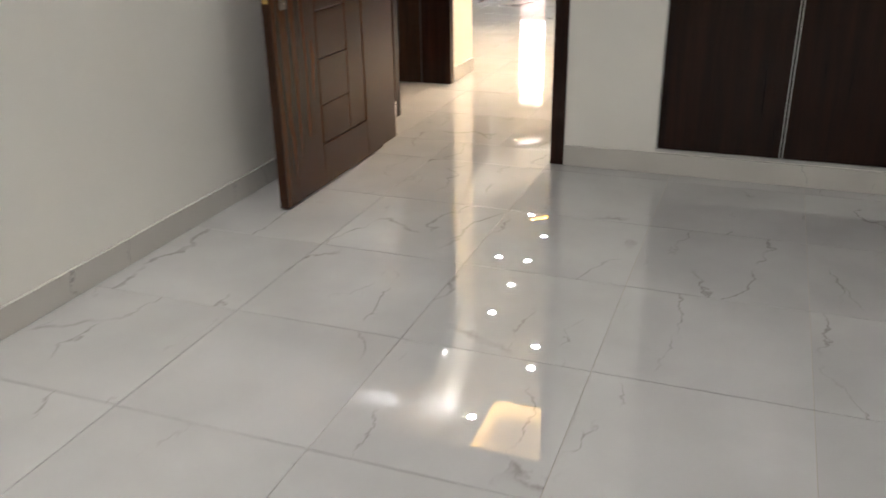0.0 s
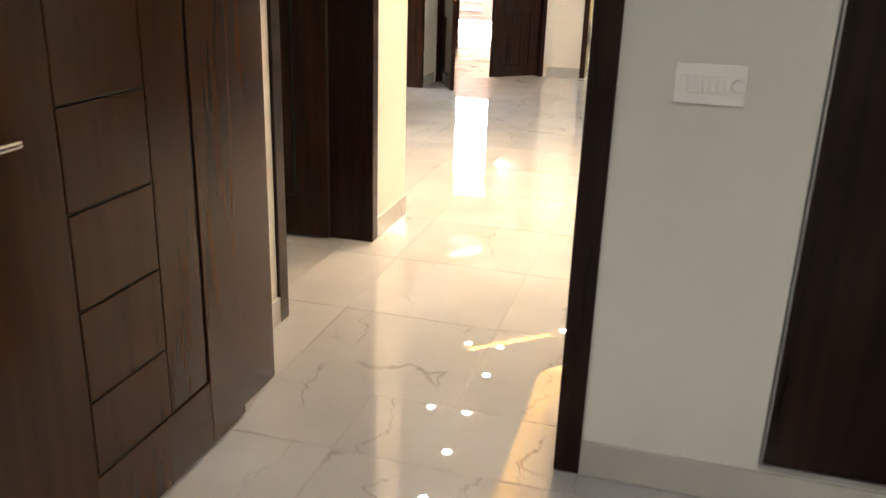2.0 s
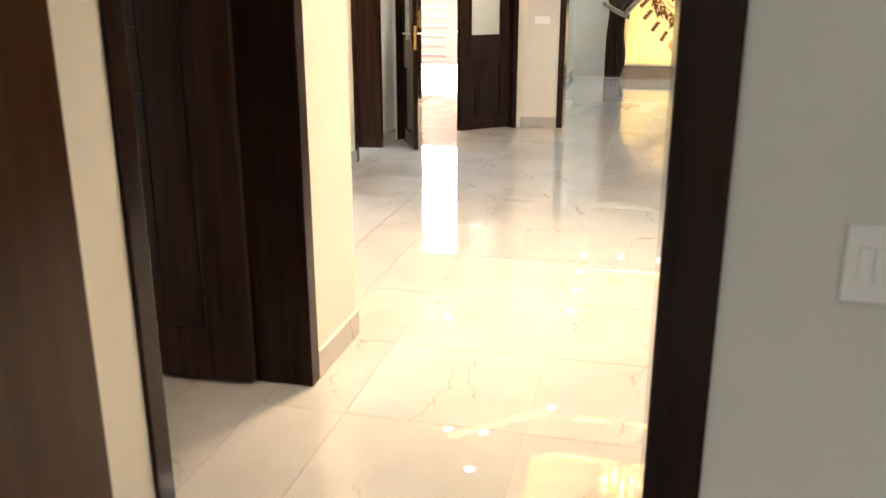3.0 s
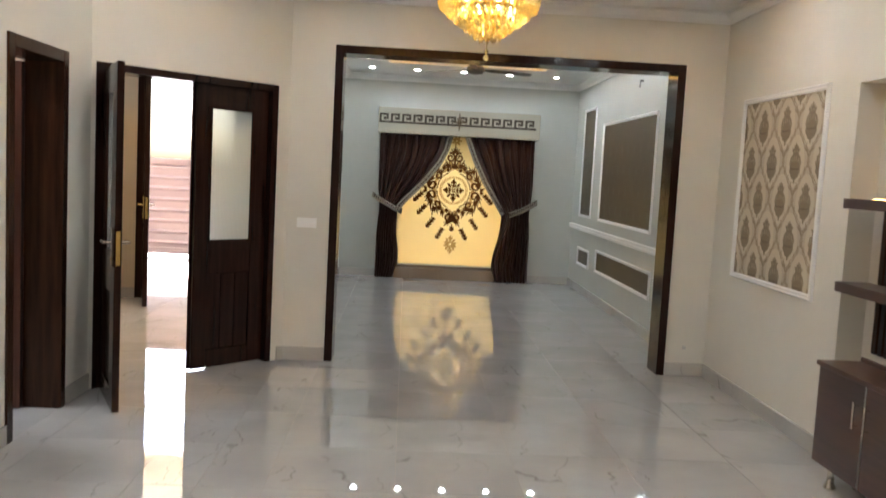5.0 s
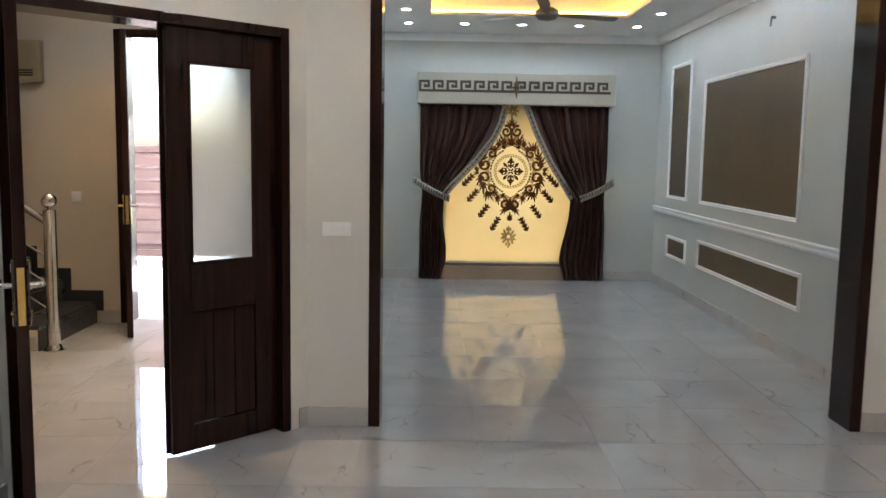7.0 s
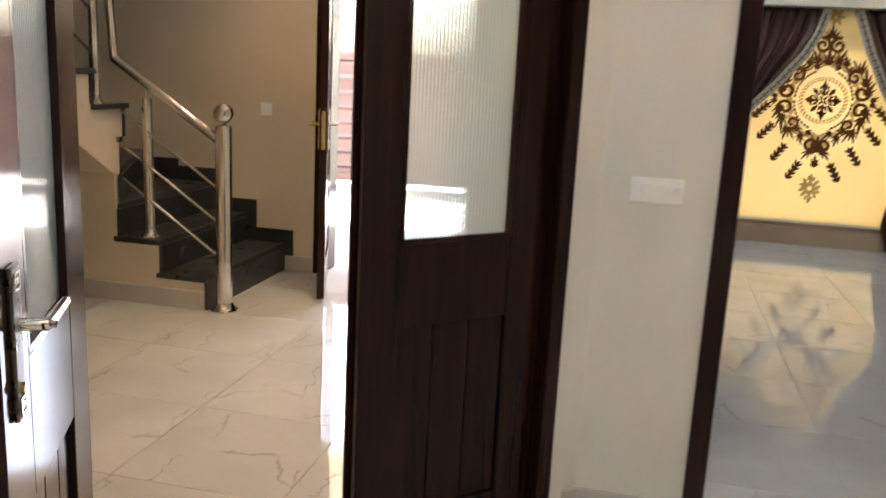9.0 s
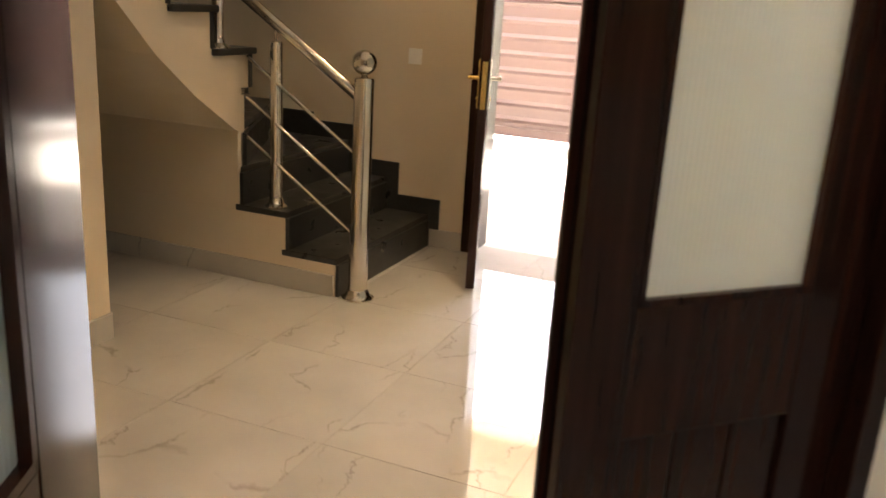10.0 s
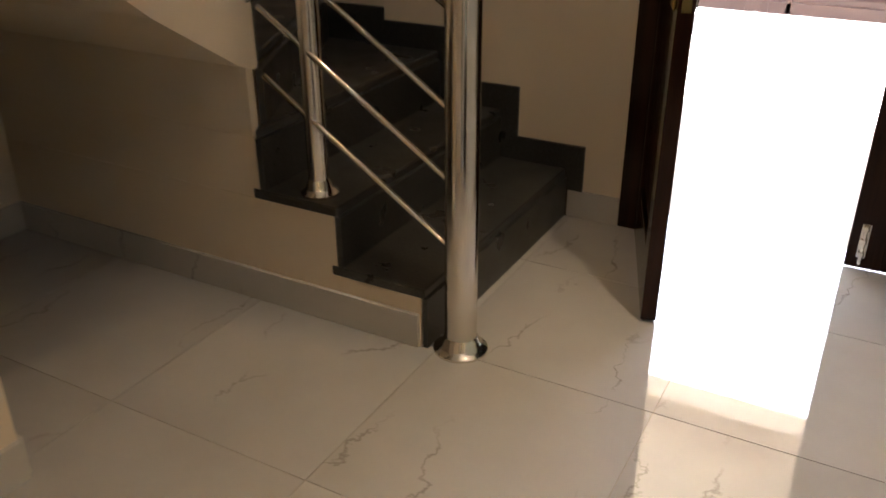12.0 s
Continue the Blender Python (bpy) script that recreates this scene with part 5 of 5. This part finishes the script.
val = empty("curtain_valance")
val.location = (0, 12.12, 0)
tagged(val, "pale padded valance with a dark key-pattern band", "valance")
boxes("box", [(0.455, 0.0, 2.035, 2.705, 0.28, 2.385)], VALANCE_CLOTH, val, bevel=0.012)
bm = bmesh.new()
step, h, th = 0.1555, 0.132, 0.029
for i in range(14):
    x, z = 0.470 + i * step, 2.165
    for a in ((0, 0, th, h), (0, h - th, step * 0.80, h), (step * 0.80 - th, h * 0.36, step * 0.80, h), (step * 0.36, h * 0.36, step * 0.80, h * 0.36 + th), (step * 0.36, h * 0.36, step * 0.36 + th, h * 0.66), (0, 0, step, th)):
        box(bm, x + a[0], -0.003, z + a[1], x + a[2], -0.0002, z + a[3])
part("key_band", bm, BLACK_PRINT, val, "dark key-pattern band")
bm = bmesh.new()
for a in range(8):
    rod(bm, (CXW, -0.012, 2.225), (CXW + 0.075 * math.cos(a * math.pi / 4) * (1 if a % 2 == 0 else 0.6), -0.012, 2.225 + 0.12 * math.sin(a * math.pi / 4) * (1 if a % 2 == 0 else 0.6)), 0.016, 8, 0.006)
bmesh.ops.create_uvsphere(bm, u_segments=14, v_segments=8, radius=0.03, matrix=Matrix.Translation((CXW, -0.015, 2.225)))
part("ornament", bm, BROWN_PAPER, val, "grey ornament at the middle", True)

blind = empty("window_blind")
blind.location = (0, 12.36, 0)
tagged(blind, "cream cloth blind with a dark damask print, lit from behind", "blind")
boxes("cloth", [(0.72, 0, 0.205, 2.43, 0.0015, 2.06)], BLIND, blind)
boxes("bottom_bar", [(0.72, -0.006, 0.185, 2.43, 0.008, 0.207)], PVC, blind, bevel=0.003)


def leafs(bm, cx, cz, n, radius, length, width, spin=0.0, sx=1.0, tilt=0.0):
    for i in range(n):
        a = 2 * math.pi * i / n + spin
        petal(bm, cx + radius * math.cos(a) * sx, cz + radius * math.sin(a), length, width, a + tilt)


def petal(bm, x, z, length, width, ang):
    vs = []
    for i in range(14):
        f = 2 * math.pi * i / 14
        u = length / 2 * math.cos(f)
        w = width / 2 * math.sin(f) * (1 - 0.35 * math.cos(f))
        vs.append(bm.verts.new((x + u * math.cos(ang) - w * math.sin(ang), -0.001, z + u * math.sin(ang) + w * math.cos(ang))))
    bm.faces.new(vs)


def frond(bm, x, z, length, width, ang):
    """A cut leaf: one slim blade with shorter blades fanned out from its foot on both sides."""
    fx, fz = x - length / 2 * math.cos(ang), z - length / 2 * math.sin(ang)
    for turn, share, slim in ((0.0, 1.0, 0.56), (0.40, 0.74, 0.40), (-0.40, 0.74, 0.40), (0.85, 0.46, 0.34), (-0.85, 0.46, 0.34)):
        a, n = ang + turn, length * share
        petal(bm, fx + n / 2 * math.cos(a), fz + n / 2 * math.sin(a), n, width * slim, a)


def curl(bm, x, z, r, turns, start, w, flip=1):
    """A flat spiral scroll."""
    prev = None
    for i in range(25):
        f = i / 24
        a = start + flip * turns * 2 * math.pi * f
        rr = r * (1 - 0.8 * f)
        d = Vector((math.cos(a), math.sin(a)))
        cur = (bm.verts.new((x + d.x * (rr + w / 2), -0.0012, z + d.y * (rr + w / 2))), bm.verts.new((x + d.x * max(0.001, rr - w / 2), -0.0012, z + d.y * max(0.001, rr - w / 2))))
        if prev:
            bm.faces.new((prev[0], cur[0], cur[1], prev[1]))
        prev = cur


MZ = 1.275
bm = bmesh.new()
RX = CXW - 0.02
leafs(bm, RX, MZ, 4, 0.026, 0.042, 0.020, math.pi / 4)
leafs(bm, RX, MZ, 4, 0.066, 0.070, 0.026, 0.0)
leafs(bm, RX, MZ, 8, 0.070, 0.048, 0.018, math.pi / 8)
leafs(bm, RX, MZ, 4, 0.080, 0.055, 0.020, math.pi / 4)
leafs(bm, RX, MZ, 12, 0.104, 0.022, 0.030, math.pi / 12)
for q in range(4):
    frond(bm, RX + 0.118 * math.cos(q * math.pi / 2), MZ + 0.118 * math.sin(q * math.pi / 2), 0.070, 0.050, q * math.pi / 2)
    frond(bm, RX + 0.104 * math.cos((q + 0.5) * math.pi / 2), MZ + 0.104 * math.sin((q + 0.5) * math.pi / 2), 0.050, 0.040, (q + 0.5) * math.pi / 2)
for v in bm.verts:
    v.co.z = MZ + (v.co.z - MZ) * 1.10
part("print_rosette", bm, DARK_PRINT, blind, "dark printed rosette")
bm = bmesh.new()
leafs(bm, RX, MZ, 36, 0.178, 0.026, 0.022, 0.0, 1.0)
leafs(bm, RX, MZ, 36, 0.196, 0.012, 0.028, 0.06, 1.0)
for s in (-1, 1):
    for k in range(9):
        a = -1.1 + 2.2 * k / 8
        petal(bm, RX + s * 0.275 * math.cos(a), MZ + 0.33 * math.sin(a), 0.10, 0.050, (a + 1.3) if s > 0 else math.pi - a - 1.3)
    petal(bm, RX + s * 0.05, MZ + 0.36, 0.16, 0.06, math.pi / 2 - s * 0.3)
    petal(bm, RX + s * 0.05, MZ - 0.36, 0.16, 0.06, -math.pi / 2 + s * 0.3)
for v in bm.verts:
    v.co.y += 0.0005
part("print_shading", bm, TAN_PRINT, blind, "tan printed ring and shading")
bm = bmesh.new()
for s in (-1, 1):
    cx = CXW - 0.02
    for up in (-1, 1):
        def turned(ang):
            return ang if s > 0 else math.pi - ang
        curl(bm, cx + s * 0.285, MZ + up * 0.070, 0.072, 1.35, turned(up * 1.5), 0.026, -s * up)
        curl(bm, cx + s * 0.215, MZ + up * 0.185, 0.058, 1.3, turned(up * 0.4), 0.024, s * up)
        frond(bm, cx + s * 0.345, MZ + up * 0.105, 0.13, 0.046, turned(up * 1.05))
        frond(bm, cx + s * 0.300, MZ + up * 0.190, 0.15, 0.050, turned(up * 1.65))
        frond(bm, cx + s * 0.265, MZ + up * 0.275, 0.11, 0.038, turned(up * 1.35))
        frond(bm, cx + s * 0.215, MZ + up * 0.270, 0.12, 0.036, turned(up * 2.1))
        frond(bm, cx + s * 0.155, MZ + up * 0.250, 0.12, 0.034, turned(up * 2.5))
        frond(bm, cx + s * 0.135, MZ + up * 0.315, 0.10, 0.036, turned(up * 1.8))
        frond(bm, cx + s * 0.060, MZ + up * 0.275, 0.10, 0.030, turned(up * 2.4))
        frond(bm, cx + s * 0.390, MZ + up * 0.030, 0.08, 0.030, turned(up * 0.6))
        for k in range(9):
            a = up * (0.12 + 0.13 * k)
            frond(bm, cx + s * 0.222 * math.cos(a), MZ + 0.235 * math.sin(a), 0.030, 0.016, turned(a + up * 1.57))
    curl(bm, cx + s * 0.06, MZ + 0.42, 0.062, 1.4, 1.2 if s > 0 else 1.9, 0.026, s)
    curl(bm, cx + s * 0.055, MZ - 0.36, 0.062, 1.4, -1.2, 0.026, -s)
    frond(bm, cx + s * 0.10, MZ + 0.34, 0.13, 0.045, math.pi / 2 - s * 0.5)
    frond(bm, cx + s * 0.035, MZ + 0.50, 0.08, 0.03, math.pi / 2 - s * 0.6)
    frond(bm, cx + s * 0.075, MZ - 0.43, 0.11, 0.04, -math.pi / 2 + s * 0.7)
frond(bm, CXW - 0.02, MZ + 0.53, 0.10, 0.04, math.pi / 2)
frond(bm, CXW - 0.02, MZ + 0.34, 0.14, 0.06, math.pi / 2)
frond(bm, CXW - 0.02, MZ - 0.34, 0.14, 0.06, math.pi / 2)
frond(bm, CXW - 0.02, MZ - 0.48, 0.10, 0.045, math.pi / 2)
for v in bm.verts:
    v.co.x, v.co.z = RX + (v.co.x - RX) * 1.06, MZ + (v.co.z - MZ) * 1.10
part("print_wreath", bm, DARK_PRINT, blind, "dark printed scrolling wreath")
for s in (-1, 1):
    for (dx, dz, ang) in ((0.17, -0.62, 1.05), (0.31, -0.47, 0.95), (0.44, -0.29, 0.85), (0.50, -0.11, 0.8)):
        x, z, a = CXW - 0.02 + s * dx, MZ + dz, (math.pi - ang if s > 0 else ang)
        c, d = math.cos(a), math.sin(a)
        bm = bmesh.new()
        for k, (off, L, wd) in enumerate(((-0.062, 0.06, 0.06), (-0.02, 0.06, 0.07), (0.028, 0.06, 0.075), (0.07, 0.06, 0.045))):
            petal(bm, x + c * off, z + d * off, L, wd * 0.6, a)
            for q in (-1, 1):
                petal(bm, x + c * off - d * q * 0.022, z + d * off + c * q * 0.022, 0.045, 0.022, a + q * 0.7)
        part("feather_print", bm, DARK_PRINT, blind, "dark printed feather")
bm = bmesh.new()
leafs(bm, CXW - 0.03, MZ - 0.77, 8, 0.048, 0.06, 0.034)
leafs(bm, CXW - 0.03, MZ - 0.77, 12, 0.092, 0.042, 0.028, 0.2, 0.8)
petal(bm, CXW - 0.03, MZ - 0.67, 0.06, 0.03, math.pi / 2)
petal(bm, CXW - 0.03, MZ - 0.88, 0.05, 0.024, math.pi / 2)
part("print_pendant", bm, TAN_PRINT, blind, "tan printed pendant")
bm = bmesh.new()
leafs(bm, CXW - 0.01, MZ + 0.70, 7, 0.045, 0.07, 0.03)
part("print_crest", bm, TAN_PRINT, blind, "tan printed crest")
# second box: unseen ledge added behind the blind to stop sun leaking under it
boxes("window_sill_2", [(0.76, 12.29, 0.0, 2.34, 12.398, 0.15), (0.74, 12.370, 0.15, 2.41, 12.398, 0.235)], SILL_STONE)
tagged(bpy.data.objects["window_sill_2"], "brown stone step below the curtained window, with an unseen sun-blocking ledge", "window sill", kind="structure")

# ---- chandelier ----
ch = empty("chandelier")
ch.location = (1.19, 3.93, -0.083)
ch.scale = (0.965, 0.965, 1.027)
tagged(ch, "round gold chandelier hung with tiers of amber crystals", "chandelier")
ZT = CEIL + 0.22
bm = bmesh.new()
lathe(bm, [(0.09, ZT), (0.09, ZT - 0.012), (0.05, ZT - 0.035), (0.015, ZT - 0.05)][::-1], (0, 0, 0), 28)
part("canopy", bm, GOLD, ch, "gold ceiling rose", True)
bm = bmesh.new()
rod(bm, (0, 0, ZT - 0.04), (0, 0, 2.10), 0.011, 12)
lathe(bm, [(0.012, 2.58), (0.03, 2.60), (0.035, 2.63), (0.02, 2.66), (0.012, 2.68)], (0, 0, 0), 20)
part("stem", bm, GOLD, ch, "gold stem", True)
RINGS = [(0.135, 2.560), (0.272, 2.403), (0.215, 2.315), (0.165, 2.225), (0.11, 2.185), (0.055, 2.145)]


def torus(bm, R, r, z, n=48, k=8):
    rows = []
    for i in range(n):
        a = 2 * math.pi * i / n
        rows.append([bm.verts.new(((R + r * math.cos(2 * math.pi * j / k)) * math.cos(a), (R + r * math.cos(2 * math.pi * j / k)) * math.sin(a), z + 1.4 * r * math.sin(2 * math.pi * j / k))) for j in range(k)])
    for i in range(n):
        for j in range(k):
            bm.faces.new((rows[i][j], rows[(i + 1) % n][j], rows[(i + 1) % n][(j + 1) % k], rows[i][(j + 1) % k]))


for R, z in RINGS:
    bm = bmesh.new()
    torus(bm, R, 0.006, z)
    for a in range(4):
        t = a * math.pi / 2
        rod(bm, (0, 0, z), (R * math.cos(t), R * math.sin(t), z), 0.003, 6)
    part("ring", bm, GOLD, ch, "gold ring", True)


def crystal(bm, p, w, h):
    """A cut drop: a short upper and a longer lower point on a six-sided waist."""
    p = Vector(p)
    top, bot = bm.verts.new(p + Vector((0, 0, h * 0.35))), bm.verts.new(p - Vector((0, 0, h * 0.65)))
    a0 = random.random() * 6
    ring = [bm.verts.new(p + Vector((w * math.cos(a0 + i * math.pi / 3), w * math.sin(a0 + i * math.pi / 3), 0))) for i in range(6)]
    for i in range(6):
        j = (i + 1) % 6
        bm.faces.new((ring[i], ring[j], top))
        bm.faces.new((ring[j], ring[i], bot))


random.seed(5)
n_up = 30
bm = bmesh.new()
for i in range(n_up):
    for k in range(8):
        f = (k + 0.5) / 8
        R = 0.135 + (0.272 - 0.135) * f ** 0.8
        for q in (0, 0.5):
            a = 2 * math.pi * (i + q + 2.2 * f) / n_up
            crystal(bm, (R * math.cos(a), R * math.sin(a), 2.555 - 0.137 * f), 0.0095, 0.022)
tagged(part("crystal_string_tier", bm, CRYSTAL, ch, "slanting strings of amber beads"), kind="stuff")
for i in range(n_up):
    bm = bmesh.new()
    for k in range(8):
        f0, f1 = k / 8, (k + 1) / 8
        p = []
        for f in (f0, f1):
            R, a = 0.140 + (0.276 - 0.135) * f ** 0.8, 2 * math.pi * (i + 0.75 + 2.2 * f) / n_up
            p.append((R * math.cos(a), R * math.sin(a), 2.562 - 0.137 * f))
        rod(bm, p[0], p[1], 0.0028, 6)
    part("slanting_wire", bm, GOLD, ch, "", True)
for top, bottom, R in ((2.425, 2.415, 0.280), (2.352, 2.334, 0.228), (2.296, 2.290, 0.222)):
    bm = bmesh.new()
    lathe(bm, [(R - 0.004, bottom), (R, bottom), (R, top), (R - 0.004, top)], (0, 0, 0), 56)
    part("gold_band", bm, GOLD, ch, "gold band between the tiers")
# rows of beads and drops: radius, height, count, drop length, half width
for R, z, n, h, w in ((0.276, 2.403, 66, 0.024, 0.0115), (0.281, 2.387, 66, 0.024, 0.0115), (0.283, 2.371, 66, 0.024, 0.0115), (0.280, 2.355, 66, 0.024, 0.0115), (0.273, 2.340, 64, 0.024, 0.0115), (0.262, 2.326, 62, 0.030, 0.011),
                      (0.220, 2.322, 52, 0.020, 0.012), (0.220, 2.306, 52, 0.020, 0.012), (0.219, 2.278, 50, 0.030, 0.0115), (0.217, 2.258, 50, 0.034, 0.0115), (0.212, 2.240, 48, 0.040, 0.0115),
                      (0.190, 2.236, 42, 0.045, 0.012), (0.180, 2.216, 40, 0.045, 0.012), (0.158, 2.206, 36, 0.045, 0.012), (0.145, 2.188, 32, 0.045, 0.012), (0.118, 2.176, 26, 0.045, 0.012), (0.104, 2.160, 24, 0.045, 0.012), (0.078, 2.146, 18, 0.045, 0.012), (0.058, 2.128, 14, 0.042, 0.012), (0.032, 2.116, 8, 0.042, 0.012)):
    bm = bmesh.new()
    for i in range(n):
        a = 2 * math.pi * i / n + random.uniform(-0.02, 0.02) + z * 40
        crystal(bm, (R * math.cos(a), R * math.sin(a), z + random.uniform(-0.003, 0.003)), w * random.uniform(0.85, 1.1), h)
    tagged(part("crystal_tier", bm, CRYSTAL, ch, "ring of hanging amber crystals"), kind="stuff")
bm = bmesh.new()
rod(bm, (0, 0, 2.10), (0, 0, 2.05), 0.003, 6)
crystal(bm, (0, 0, 2.060), 0.012, 0.03)
bmesh.ops.create_uvsphere(bm, u_segments=14, v_segments=10, radius=0.013, matrix=Matrix.Translation((0, 0, 2.034)))
part("pendant", bm, CRYSTAL, ch, "amber glass pendant drop", True)
for i in range(8):
    a = 2 * math.pi * i / 8 + 0.3
    R, z = (0.18, 2.39) if i % 2 else (0.11, 2.245)
    bm = bmesh.new()
    lathe(bm, [(0.006, z - 0.03), (0.016, z - 0.012), (0.018, z + 0.004), (0.010, z + 0.026), (0.003, z + 0.04)], (R * math.cos(a), R * math.sin(a), 0), 14)
    part("bulb", bm, BULB, ch, "glowing candle bulb", True)
pd = bpy.data.lights.new("chandelier_light", "POINT")
pd.energy, pd.color, pd.shadow_soft_size = CHANDELIER_POWER, (1.0, 0.78, 0.45), 0.10
new("chandelier_light", pd).location = (1.19, 3.93, 2.34)


# ---- ceiling fans ----
def fan(label, x, y, z, top, spin):
    ob = empty("ceiling_fan")
    ob.location = (x, y, z)
    tagged(ob, label, "ceiling fan", "ceiling fans")
    bm = bmesh.new()
    lathe(bm, [(0.03, -0.055), (0.075, -0.045), (0.10, -0.015), (0.10, 0.02), (0.06, 0.05), (0.02, 0.06)], (0, 0, 0), 28)
    part("motor", bm, FAN_PAINT, ob, "round grey motor housing", True)
    bm = bmesh.new()
    rod(bm, (0, 0, 0.05), (0, 0, top - z), 0.011, 12)
    lathe(bm, [(0.015, top - z - 0.07), (0.05, top - z - 0.03), (0.055, top - z)], (0, 0, 0), 20)
    part("downrod", bm, FAN_PAINT, ob, "", True)
    for i in range(3):
        a = spin + i * 2 * math.pi / 3
        bm = bmesh.new()
        prism(bm, [(0.09, -0.02), (0.20, -0.045), (0.63, -0.055), (0.68, -0.035), (0.68, 0.035), (0.63, 0.05), (0.20, 0.04), (0.09, 0.02)], -0.004, 0.0, "z")
        b = part("blade", bm, FAN_PAINT, ob, "grey metal blade")
        b.matrix_basis = Matrix.Rotation(a, 4, "Z") @ Matrix.Rotation(radians(-11), 4, "X")
    return ob


fan("grey three-bladed ceiling fan near the chandelier", 1.155, 5.64, 2.645, CEIL, radians(206))
fan("grey three-bladed ceiling fan in the drawing room tray", 1.58, 9.7, 2.66, CEIL + 0.2, radians(20))

# ---- meter boxes by the stairs ----
bx = empty("distribution_box")
bx.location = (-2.825, 9.535, 2.005)
tagged(bx, "beige metal distribution box on the lobby wall", "electrical box")
boxes("case", [(0, -0.07, 0, 0.25, 0, 0.34)], BOX_BEIGE, bx, bevel=0.006)
boxes("lid", [(0.02, -0.076, 0.02, 0.23, -0.0695, 0.32)], BOX_BEIGE, bx, bevel=0.003)
for i in range(3):
    boxes("louvre", [(0.06, -0.079, 0.05 + i * 0.02, 0.19, -0.0755, 0.06 + i * 0.02)], GROOVE, bx)
gb = empty("meter_box")
gb.location = (-3.085, 9.535, 2.055)
tagged(gb, "green painted metal box on the lobby wall", "electrical box")
boxes("case", [(0, -0.09, 0, 0.25, 0, 0.30)], CABINET_GREEN, gb, bevel=0.006)
boxes("lid", [(0.015, -0.096, 0.015, 0.235, -0.0895, 0.285)], CABINET_GREEN, gb, bevel=0.003)
